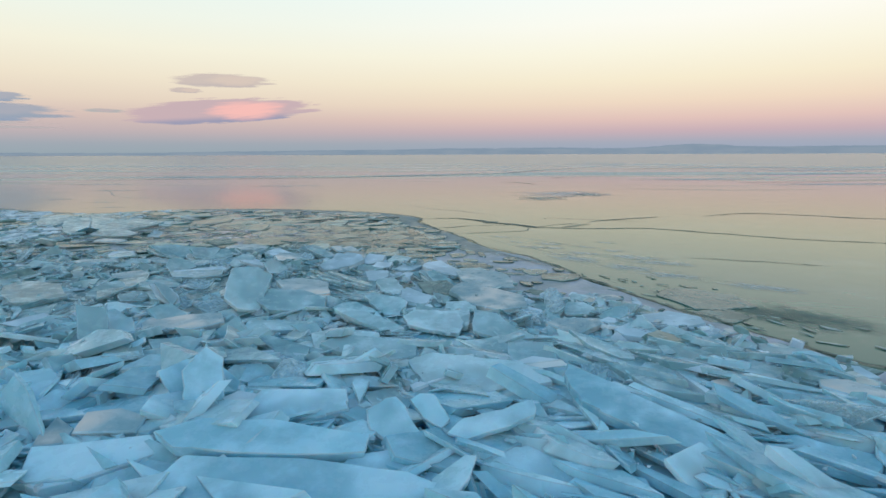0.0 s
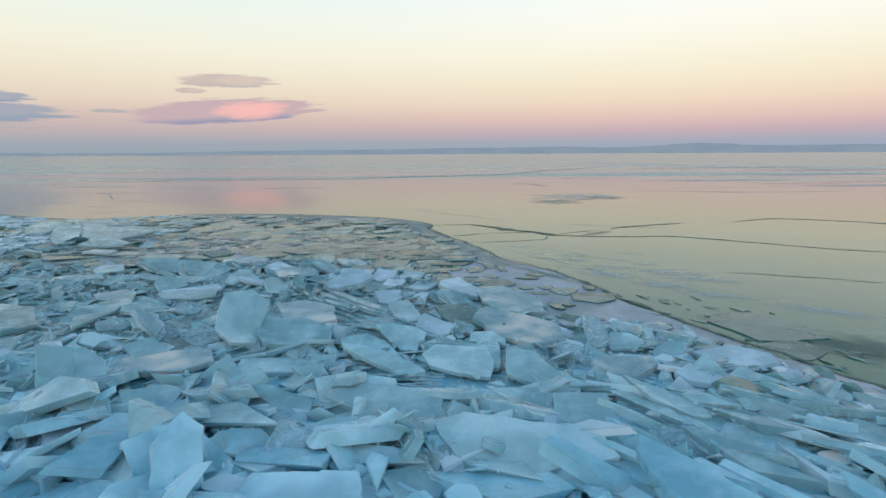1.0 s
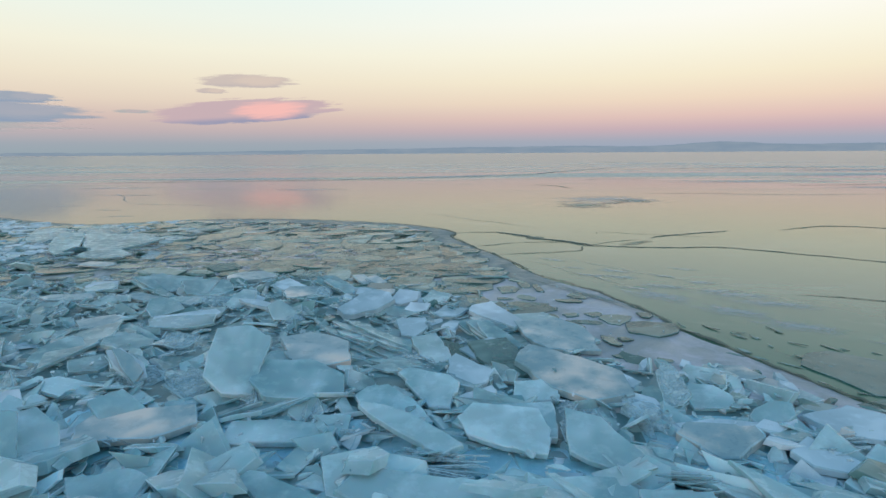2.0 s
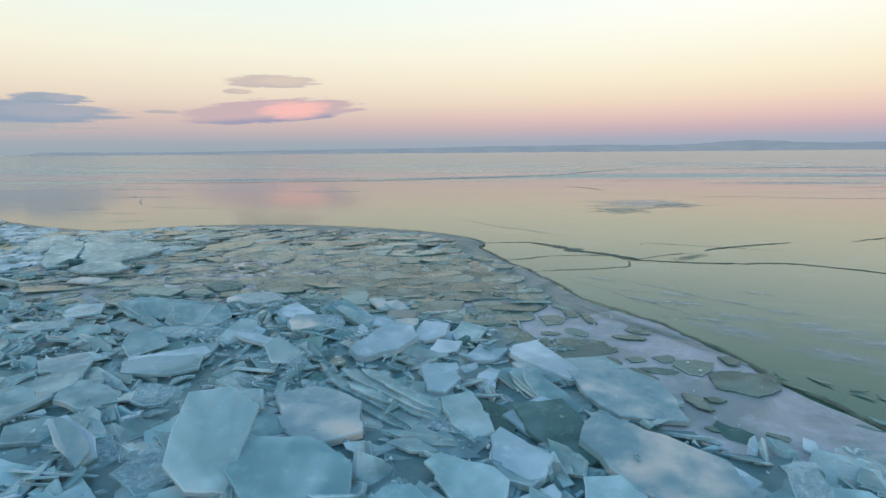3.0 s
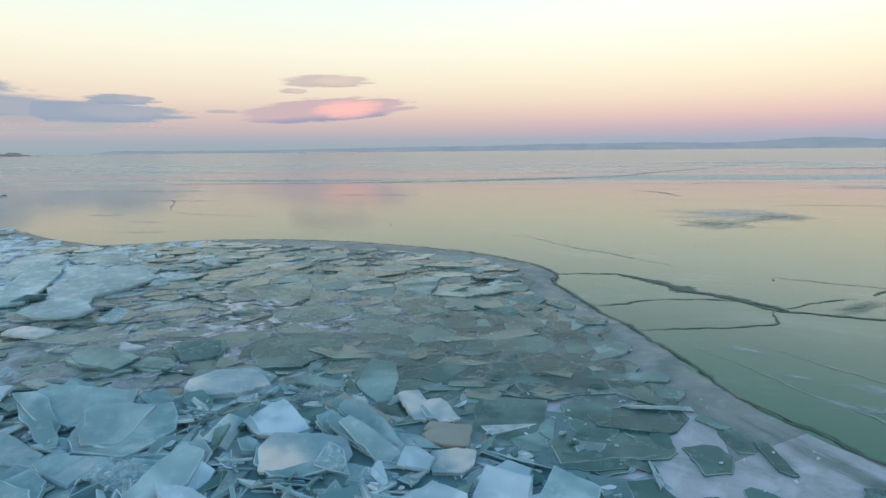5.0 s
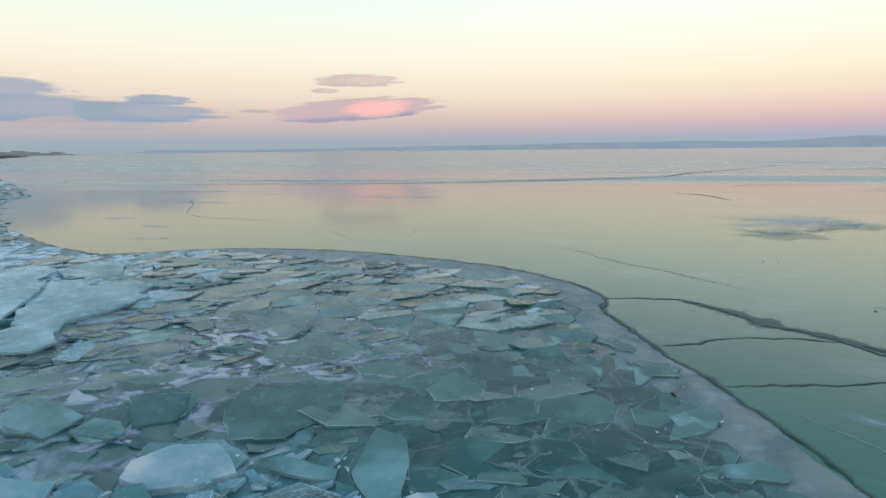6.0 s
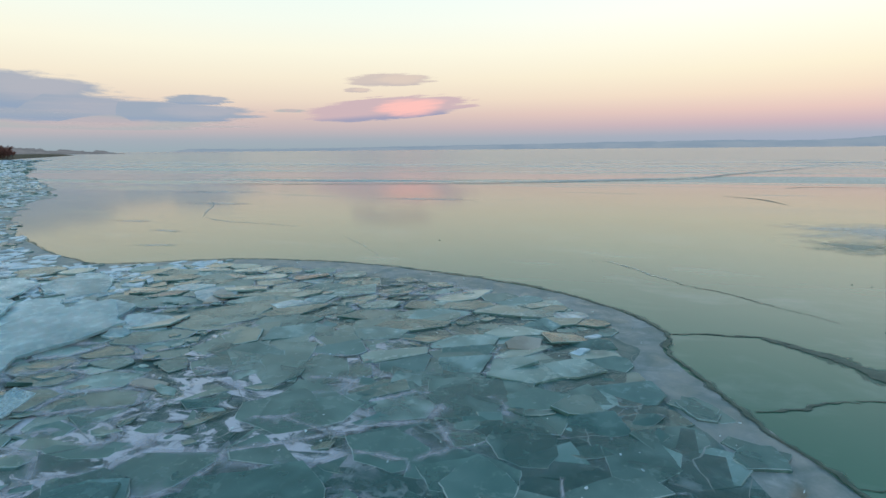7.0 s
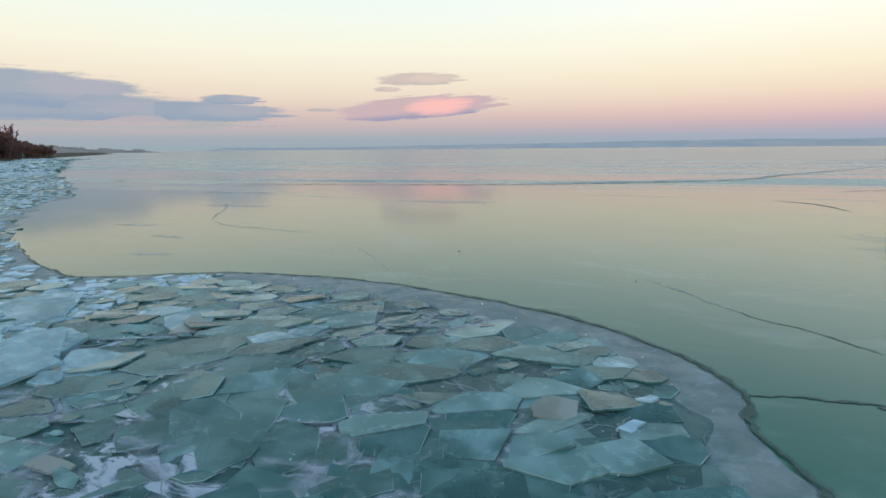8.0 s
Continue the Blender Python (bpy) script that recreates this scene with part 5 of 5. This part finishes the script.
        f = [tuple(range(n))] + [(t * n + k, (t + 1) * n + k, (t + 1) * n + (k + 1) % n, t * n + (k + 1) % n) for t in (0, 1) for k in range(n)]
        lift = rng.uniform(0.015, 0.04) if rng.random() < 0.15 + 0.5 * smooth(16, 18.5, y) else 0.0
        m = pose(x, y, 0.052 - thick + lift * (0.3 + 0.7 * smooth(16, 18.5, y)) + rng.uniform(-0.006, 0.008), rng.gauss(0, 1.5 + 1.6 * smooth(15.5, 18, y)), rng.gauss(0, 1.4 + 1.3 * smooth(15.5, 18, y)), rng.uniform(-3, 3))
        tone = GREY if rng.random() < 0.08 + 0.4 * smooth(15.5, 18.5, y) else WET
        if rng.random() < 0.1 * smooth(18.5, 20.5, y):
            tone = FROST
        if made < 200:
            ob = mesh_ob("ice_floe", v, f, tone, field, slots=rim_slots(len(f), n))
            ob.matrix_basis = m
            made += 1
        else:
            (rest if tone is WET else pale).add(v, f, m, n)
    # thin plates pushed over their neighbours
    over = 0
    for _ in range(2600):
        x, y = rng.uniform(-15, 3.5), rng.uniform(9, 24)
        d = inside(x, y)
        size = rng.uniform(0.16, 0.7) * (1 - 0.2 * smooth(16, 18, y))
        if d < band_width(y) + 0.4 * size + 0.5 * smooth(14.0, 13.2, y) or heap(x, y, d) > 0.7 or rng.random() > 0.75 or not clear_of_slabs(x, y, 0.06, size):
            continue
        n = rng.choice((4, 5, 6, 6, 7))
        v, f = shard_shape(rng, n, size, size * rng.uniform(0.4, 0.85), rng.uniform(0.015, 0.035))
        m = pose(x, y, 0.026 + rng.uniform(0, 0.018), rng.gauss(0, 3.6), rng.gauss(0, 3.0), rng.gauss(32, 30))
        tone = GREY if rng.random() < 0.14 + 0.4 * smooth(15.5, 12, y) + 0.25 * smooth(17.5, 20.5, y) else WET
        if over < 90 and -8 < x and size > 0.45 and y > 12:
            ob = mesh_ob("ice_floe", v, f, tone, field, slots=rim_slots(len(f), n))
            ob.matrix_basis = m
            over += 1
        else:
            (pale if tone is GREY else rest).add(v, f, m, n)
    # dark slivers frozen into the snowy band
    for _ in range(80):
        y = rng.uniform(8.8, 14)
        x = rng.uniform(-0.5, 4)
        d = inside(x, y)
        if not 0.45 < d < band_width(y) + 0.5 or rng.random() > smooth(0.3, 1.5, d):
            continue
        size = rng.uniform(0.16, 0.6)
        n = rng.choice((5, 6, 7))
        v, f = plate_shape(rng, n, size, size * rng.uniform(0.35, 0.65), 0.02, 0.006)
        rest.add(v, f, pose(x, y, 0.024 + rng.uniform(0, 0.012), rng.gauss(0, 2), rng.gauss(0, 2), rng.gauss(-40, 25)), 3 * n)
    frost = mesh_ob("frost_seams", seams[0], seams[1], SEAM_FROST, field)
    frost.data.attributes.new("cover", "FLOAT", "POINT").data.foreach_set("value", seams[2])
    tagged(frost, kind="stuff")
    tagged(mesh_ob("pale_floes", pale.v, pale.f, GREY, field, slots=pale.s), kind="stuff")
    tagged(mesh_ob("ice_floes", rest.v, rest.f, WET, field, slots=rest.s), kind="stuff")


def glaze():
    """Thin refrozen water lying over the flat plates, cloudy in places."""
    mt = Mat("refrozen_glaze", 0.2)
    cover = mt.noise(0.9, 5, 0.6, distort=0.7)
    milk = mt.noise(1.9, 6, 0.62, distort=0.9)
    warp = mt.node("ShaderNodeVectorMath")
    mt.put(warp.inputs[0], mt.geo.outputs["Position"])
    mt.put(warp.inputs[1], mt.node("ShaderNodeTexNoise", Scale=1.3, Detail=5.0, Vector=mt.geo.outputs["Position"]).outputs["Color"])
    cell = mt.node("ShaderNodeTexVoronoi", Scale=1.6)
    cell.feature = "DISTANCE_TO_EDGE"
    mt.put(cell.inputs["Vector"], warp.outputs[0])
    vein = mt.math("MULTIPLY", mt.span(cell.outputs["Distance"], 0.0, 0.045, 1, 0), mt.span(mt.noise(0.7, 3), 0.42, 0.6))
    milk_c = mt.math("MAXIMUM", mt.span(milk, 0.5, 0.76, 0, 0.55), mt.math("MULTIPLY", vein, 0.5))
    where = mt.node("ShaderNodeSeparateXYZ")
    mt.put(where.inputs[0], mt.geo.outputs["Position"])
    rim_x = mt.math("ADD", where.outputs["X"], mt.math("MULTIPLY", mt.math("SUBTRACT", cover, 0.5), 7.0))
    west = mt.math("MULTIPLY", mt.span(rim_x, -5.8, -3.4, 1, 0), mt.span(where.outputs["Y"], 18.2, 20.0, 1, 0))
    smear = mt.noise(1.0, 7, 0.62, at=mt.place((1.5, 2.3, 1)), distort=1.4)
    snow = mt.math("MULTIPLY", mt.span(smear, 0.44, 0.58), west)
    c = mt.mix(milk_c, (0.026, 0.092, 0.086, 1), (0.30, 0.39, 0.41, 1))
    c = mt.mix(snow, c, (0.50, 0.53, 0.59, 1))
    mt.bump(mt.math("ADD", mt.noise(5, 4), mt.math("MULTIPLY", vein, 0.3)), 0.35, 0.03)
    mt.set(Base_Color=c, Specular_IOR_Level=0.5, Specular_Tint=(0.78, 0.98, 1.0, 1), Roughness=mt.span(milk, 0.4, 0.7, 0.1, 0.4),
           Alpha=mt.math("MAXIMUM", mt.math("MAXIMUM", mt.math("MULTIPLY", mt.span(cover, 0.34, 0.58, 0.4, 0.85), mt.math("MULTIPLY", mt.span(where.outputs["Y"], 19.2, 21.5, 1, 0.4), mt.span(where.outputs["X"], -7.5, -4.5, 0.35, 1))), mt.math("MULTIPLY", snow, 0.85)), mt.math("MAXIMUM", mt.span(milk, 0.55, 0.75, 0, 0.6), mt.math("MULTIPLY", vein, 0.5))))
    v, f, index = [], [], {}
    for i in range(-44, 14):
        for j in range(48, 100):
            x, y = i * 0.25, j * 0.25
            d = inside(x, y)
            if d > 0.8 * band_width(y) and heap(x, y, d) < 0.1 and x > -8.5 - 1.0 * smooth(17, 19, y) + 0.9 * noise.noise((y, 0, 5)) and y > 13.0 + 0.5 * noise.noise((x, 0, 6)):
                index[i, j] = len(v)
                v.append((x, y, 0.0575 + 0.005 * noise.noise((x * 0.8, y * 0.8, 3))))
    for i, j in index:
        quad = [(i, j), (i + 1, j), (i + 1, j + 1), (i, j + 1)]
        if all(q in index for q in quad):
            f.append(tuple(index[q] for q in quad))
    tagged(mesh_ob("refrozen_glaze", v, f, mt.m, flat=False), "thin cloudy glaze of refrozen water over ice plates", "ice glaze", kind="structure")


def frost_threads():
    """Thin white healed joints wandering over the flat plates."""
    rng = random.Random(63)
    v, f = [], []
    for _ in range(150):
        x, y = rng.uniform(-8, 0.5), rng.uniform(13.8, 22.5)
        turn = rng.uniform(0, 2 * math.pi)
        wide = rng.uniform(0.003, 0.011)
        count = rng.randint(5, 16)
        for k in range(count):
            d = inside(x, y)
            if d < 0.5 or heap(x, y, d) > 0.2:
                break
            w = wide * (0.3 + 1.4 * rng.random()) * math.sin(math.pi * (k + 0.5) / count)
            side = (-math.sin(turn) * w, math.cos(turn) * w)
            v += [(x - side[0], y - side[1], 0.06), (x + side[0], y + side[1], 0.06)]
            if k:
                f.append((len(v) - 4, len(v) - 3, len(v) - 1, len(v) - 2))
            x, y = x + 0.11 * math.cos(turn), y + 0.11 * math.sin(turn)
            turn += rng.gauss(0, 0.28) + (rng.choice((-0.8, 0.8)) if rng.random() < 0.08 else 0)
    tagged(mesh_ob("frost_threads", v, f, FROSTLINE), "thin white healed joints between frozen plates", "frost lines", kind="stuff")


def far_rubble():
    rng = random.Random(21)
    bags = Joined(), Joined(), Joined()
    for _ in range(7000):
        s = rng.random() ** 1.5
        x = -13 - 90 * s
        d0 = rng.uniform(0, 13)
        k = int(np.abs(EDGE_NP[:, 0] - x).argmin())
        y = EDGE_NP[k, 1] - d0 + rng.uniform(-1, 1)
        d = inside(x, y)
        if d + 2.2 * smooth(-18, -30, x) * noise.noise((x * 0.35, y * 0.35, 4)) < 0.3:
            continue
        size = rng.uniform(0.2, 0.75) * (1 + s)
        v, f = plate_shape(rng, rng.choice((4, 5, 6)), size, size * rng.uniform(0.3, 0.8), rng.uniform(0.02, 0.06))
        pale = 0.5 + 0.5 * smooth(-70, -100, x) + 0.5 * smooth(6, 11, d0) + 0.3 * smooth(-26, -16, x)
        bag = bags[0 if rng.random() < pale else 1 if rng.random() < 0.6 else 2]
        bag.add(v, f, pose(x, y, 0.01 + rng.uniform(0, 0.045) * smooth(0.3, 3, d), rng.gauss(0, 3), rng.gauss(0, 3), rng.uniform(0, 360)))
    for _ in range(2400):
        x = rng.uniform(-235, -95)
        k = int(np.abs(EDGE_NP[:, 0] - x).argmin())
        deep = rng.uniform(0.5, 26)
        y = EDGE_NP[k, 1] - deep
        size = rng.uniform(0.8, 2.2)
        v, f = plate_shape(rng, rng.choice((4, 5, 6)), size, size * rng.uniform(0.4, 0.9), rng.uniform(0.1, 0.25))
        bags[0 if rng.random() < 0.45 + 0.45 * smooth(2, 12, deep) else 1].add(v, f, pose(x, y, 0.02 + rng.uniform(0, 0.3) * smooth(3, 12, deep), rng.gauss(0, 6), rng.gauss(0, 6), rng.uniform(0, 360)))
    for bag, mat in zip(bags, (SNOWY, GREY, WET)):
        tagged(mesh_ob("shore_rubble", bag.v, bag.f, mat), "rough band of broken ice along the shore", "ice rubble", kind="stuff")


def chips():
    rng = random.Random(77)
    bag = Joined()
    for _ in range(700):
        x, y = rng.uniform(-14, 6), rng.uniform(8, 24)
        d = inside(x, y)
        if d < 0.2:
            continue
        size = rng.uniform(0.015, 0.06)
        v, f = plate_shape(rng, rng.choice((3, 4, 5)), size, size * rng.uniform(0.3, 0.9), 0.02)
        bag.add(v, f, pose(x, y, 0.05 if d > 0.4 else 0.012, rng.gauss(0, 20), rng.gauss(0, 20), rng.uniform(0, 360)))
    for _ in range(2600):
        x, y = rng.uniform(-9, 6), rng.uniform(1, 14)
        d = inside(x, y)
        if d < 0.7 or rng.random() > heap(x, y, d) or noise.noise((x * 1.2, y * 1.2, 50)) < 0.0:
            continue
        size = rng.uniform(0.015, 0.07)
        v, f = plate_shape(rng, rng.choice((3, 4, 5)), size, size * rng.uniform(0.3, 0.9), 0.015)
        bag.add(v, f, pose(x, y, rise(x, y, d) + rng.uniform(0.02, 0.1), rng.gauss(0, 30), rng.gauss(0, 30), rng.uniform(0, 360)))
    tagged(mesh_ob("ice_chips", bag.v, bag.f, SNOWY), "scattered white chips of broken ice", "ice chips", kind="stuff")


def crumbs():
    rng = random.Random(31)
    bag = Joined()
    for _ in range(80):
        x, y = rng.uniform(-19, 14), rng.uniform(12, 40)
        if inside(x, y) > -0.6 or noise.noise((x * 0.25, y * 0.25, 40)) < 0.05:
            continue
        size = rng.uniform(0.012, 0.04)
        v, f = plate_shape(rng, rng.choice((3, 4, 5)), size * 2, size, 0.012)
        bag.add(v, f, pose(x, y, 0.004, rng.gauss(0, 8), rng.gauss(0, 8), rng.uniform(0, 360)))
    tagged(mesh_ob("ice_crumbs", bag.v, bag.f, WET), "dark crumbs of ice scattered on the lake", "ice crumbs", kind="stuff")


def slivers():
    """Thin splinters of new ice pushed along the edge of the pile."""
    rng = random.Random(91)
    bag = Joined()
    for _ in range(300):
        x, y = rng.uniform(2.5, 8), rng.uniform(3, 11)
        d = inside(x, y)
        if not -2.0 < d < 0.3 or rng.random() > smooth(-2.2, -0.4, d):
            continue
        size = rng.uniform(0.1, 0.4)
        n = rng.choice((4, 5))
        v, f = plate_shape(rng, n, size, size * rng.uniform(0.1, 0.35), 0.008, 0.003)
        bag.add(v, f, pose(x, y, 0.003 + rng.uniform(0, 0.012), rng.gauss(0, 3), rng.gauss(0, 3), rng.gauss(-52, 16)), 3 * n)
    tagged(mesh_ob("ice_slivers", bag.v, bag.f, GREY, slots=bag.s), "thin dark splinters of new ice along the edge", "ice slivers", kind="stuff")


chips()
slivers()
crumbs()
wet_bed()
fill_pile()
edge_rubble()
floe_field()
glaze()
frost_threads()
far_rubble()


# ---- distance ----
# air haze is painted in: far land glows with this flat colour itself
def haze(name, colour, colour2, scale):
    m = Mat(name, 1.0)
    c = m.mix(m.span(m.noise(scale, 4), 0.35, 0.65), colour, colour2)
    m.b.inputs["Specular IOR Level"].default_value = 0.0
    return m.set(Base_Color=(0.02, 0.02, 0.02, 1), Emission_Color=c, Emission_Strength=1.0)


def hills(name, label, az0, az1, dist, humps, base, mat, rough=5.0):
    """A far ridge seen from the lake: azimuth in degrees right of +y, heights in metres."""
    v, f = [], []
    count = 260
    for i in range(count + 1):
        a = az0 + (az1 - az0) * i / count
        h = base + sum(p * math.exp(-((a - c) / w) ** 2) for c, w, p in humps)
        h += rough * noise.noise((a * 0.8, 1, 0)) + 0.5 * rough * noise.noise((a * 3.1, 2, 0))
        h *= smooth(az0, az0 + 2.5, a) * smooth(az1, az1 - 2, a)
        x, y = dist * math.sin(radians(a)), dist * math.cos(radians(a))
        for s, z in ((1.0, -1), (1.03, max(0.5, h) * 0.7), (1.08, max(0.5, h))):
            v.append((x * s, y * s, z))
    for i in range(count):
        for k in (0, 1):
            f.append((i * 3 + k, (i + 1) * 3 + k, (i + 1) * 3 + k + 1, i * 3 + k + 1))
    tagged(mesh_ob(name, v, f, mat, flat=False), label, "hills", kind="structure")


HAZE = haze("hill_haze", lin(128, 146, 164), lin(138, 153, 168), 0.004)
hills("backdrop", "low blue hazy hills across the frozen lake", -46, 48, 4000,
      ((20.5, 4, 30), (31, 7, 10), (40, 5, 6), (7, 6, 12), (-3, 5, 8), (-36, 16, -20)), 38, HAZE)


# sunset glow and dull undersides are painted; the cloud sheets emit these colours
def cloud_mat(name, body, under, glow, glow_at, glow_size, soft, full=0.95):
    m = Mat(name)
    p = m.place((1, 1, 1), local=True)
    s = m.node("ShaderNodeSeparateXYZ")
    m.put(s.inputs[0], p)
    wisp = m.noise(1.6, 6, 0.58, at=m.place((1.6, 1.0, 2.4), local=True), distort=0.5)
    low = m.math("MAXIMUM", m.math("MULTIPLY", s.outputs["Z"], -1.0), 0.0)
    tall = m.math("ADD", m.math("MAXIMUM", s.outputs["Z"], 0.0), m.math("MULTIPLY", low, 1.7))
    r2 = m.math("ADD", m.math("POWER", m.math("ABSOLUTE", s.outputs["X"]), 2.0), m.math("POWER", tall, 2.0))
    edge = m.math("ADD", r2, m.math("MULTIPLY", m.math("SUBTRACT", wisp, 0.5), 1.45))
    alpha = m.span(edge, soft, 0.95, full, 0.0)
    gx = m.math("POWER", m.math("ABSOLUTE", m.math("SUBTRACT", s.outputs["X"], glow_at[0])), 2.0)
    gz = m.math("POWER", m.math("ABSOLUTE", m.math("SUBTRACT", s.outputs["Z"], glow_at[1])), 2.0)
    g = m.math("ADD", m.math("MULTIPLY", gx, 1 / glow_size ** 2), m.math("MULTIPLY", gz, 2.2))
    g = m.math("ADD", g, m.math("MULTIPLY", m.math("SUBTRACT", wisp, 0.5), 1.5))
    c = m.mix(m.span(g, 0.05, 1.0, 1, 0), m.mix(m.span(low, 0.05, 0.45), body, under), glow)
    m.b.inputs["Specular IOR Level"].default_value = 0.0
    return m.set(Base_Color=(0, 0, 0, 1), Emission_Color=c, Emission_Strength=1.0, Alpha=alpha)


def cloud(az, el, wide, high, lean, mat, label):
    """A lens cloud far out: a domed sheet, sizes in degrees."""
    dist = 3700
    bm = bmesh.new()
    bmesh.ops.create_grid(bm, x_segments=24, y_segments=10, size=1.0)
    for p in bm.verts:
        x, z = p.co.x, p.co.y
        p.co = (x, 0.15 * (x * x + z * z), z)
    me = bpy.data.meshes.new("cloud")
    bm.to_mesh(me)
    bm.free()
    me.materials.append(mat)
    ob = new("cloud", me)
    at = Vector((dist * math.sin(radians(az)), dist * math.cos(radians(az)), dist * math.tan(radians(el))))
    k = dist * radians(1) / 2
    ob.matrix_basis = Matrix.Translation(at) @ pose(0, 0, 0, 0, lean, -az) @ Matrix.Diagonal((wide * k, 60, high * k, 1))
    ob.visible_shadow = False
    tagged(ob, label, "cloud", "lens clouds")


PINK = cloud_mat("pink_cloud", lin(200, 176, 182), lin(152, 154, 180), lin(248, 190, 184), (0.2, 0.15), 0.45, 0.66)
MAUVE = cloud_mat("mauve_cloud", lin(200, 186, 182), lin(186, 176, 178), lin(212, 194, 184), (0.2, 0.2), 0.6, 0.5, 0.85)
SLATE = cloud_mat("slate_cloud", lin(152, 165, 182), lin(142, 160, 184), lin(166, 171, 184), (0.3, 0.3), 0.5, 0.5, 0.92)
FRINGE = cloud_mat("fringe_cloud", lin(172, 176, 178), lin(168, 176, 180), lin(186, 176, 180), (0.0, 0.2), 0.5, 0.25, 0.85)
cloud(-24.7, 3.9, 18.6, 3.1, -4.0, PINK, "lens cloud lit pink by the set sun")
cloud(-24.7, 6.75, 10.0, 1.8, -1, MAUVE, "thin mauve lens cloud")
cloud(-28.0, 5.85, 3.2, 0.7, 0, MAUVE, "small grey cloud shred")
cloud(-54, 3.45, 34, 3.3, 0, SLATE, "long blue-grey cloud bank")
cloud(-57.8, 4.75, 19, 4.4, 1, SLATE, "domed blue-grey cloud over the bank")
cloud(-45.4, 3.4, 18, 2.5, 0, SLATE, "flat blue-grey cloud at the bank's end")
cloud(-42.8, 4.65, 6.6, 1.3, 0, SLATE, "thin blue-grey cloud streak")
cloud(-52, 2.45, 30, 2.0, 0, FRINGE, "faint grey cloud veil under the bank")
cloud(-34.6, 3.85, 3.8, 0.5, 0, FRINGE, "small grey cloud shred")


# ---- trees on the far shore ----
def bare_tree(x, y, z, height, seed):
    rng = random.Random(seed)
    thing = tagged(new("tree"), "bare reddish-brown winter tree on the shore", "tree", "trees on the shore")
    thing.matrix_basis = pose(x, y, z)
    wood, crown = Joined(), Joined()

    def limb(a, b, r0, r1, bag):
        d = (b - a).normalized()
        s = d.orthogonal().normalized()
        u = d.cross(s)
        v = [tuple(a + (s * math.cos(k * 2.094) + u * math.sin(k * 2.094)) * r0) for k in range(3)]
        v += [tuple(b + (s * math.cos(k * 2.094) + u * math.sin(k * 2.094)) * r1) for k in range(3)]
        bag.add(v, [(0, 1, 4, 3), (1, 2, 5, 4), (2, 0, 3, 5)], Matrix.Identity(4))

    def grow(a, d, length, r, level):
        b = a + d * length
        limb(a, b, max(r, 0.07), max(r * 0.65, 0.06), wood if level < 2 else crown)
        if level >= 5:
            return
        for _ in range((6, 4, 3, 3, 2)[level]):
            e = (d + Vector((rng.uniform(-1, 1), rng.uniform(-1, 1), rng.uniform(-0.1, 0.7))) * 0.8).normalized()
            grow(a + (b - a) * rng.uniform(0.1 if level == 0 else 0.3, 1.0), e, length * rng.uniform(0.55, 0.8), r * 0.6, level + 1)

    grow(Vector((0, 0, -0.3)), Vector((rng.uniform(-0.1, 0.1), rng.uniform(-0.1, 0.1), 1)).normalized(), height * 0.36, height * 0.022, 0)
    mesh_ob("trunk", wood.v, wood.f, BARK, thing)
    mesh_ob("crown", crown.v, crown.f, TWIG, thing)


rng = random.Random(3)
for i in range(124):
    if i < 40:
        az, far = -63.4 + 0.085 * i, rng.uniform(195, 270)
        bare_tree(-2.4 + far * math.sin(radians(az)), 13 + far * math.cos(radians(az)), 0.9, rng.uniform(9.0, 12.0), 40 + i)
    else:
        u = ((i - 40 + rng.uniform(-1, 1)) / 84) if i > 40 else 0.0
        bare_tree(-212 - 96 * u - rng.uniform(0, 9), 133 + 80 * u - rng.uniform(2, 9), 0.7, (9.8 - 3.2 * u) * rng.uniform(0.75, 1.12), 40 + i)
WOODS = haze("far_wood_haze", lin(98, 104, 110), lin(116, 120, 126), 0.05)
hills("far_woods", "low hazy wooded spit far along the shore", -62, -49.0, 1150, ((-58.5, 2.2, 9), (-55, 2.4, 4)), 5.0, WOODS, 4.5)
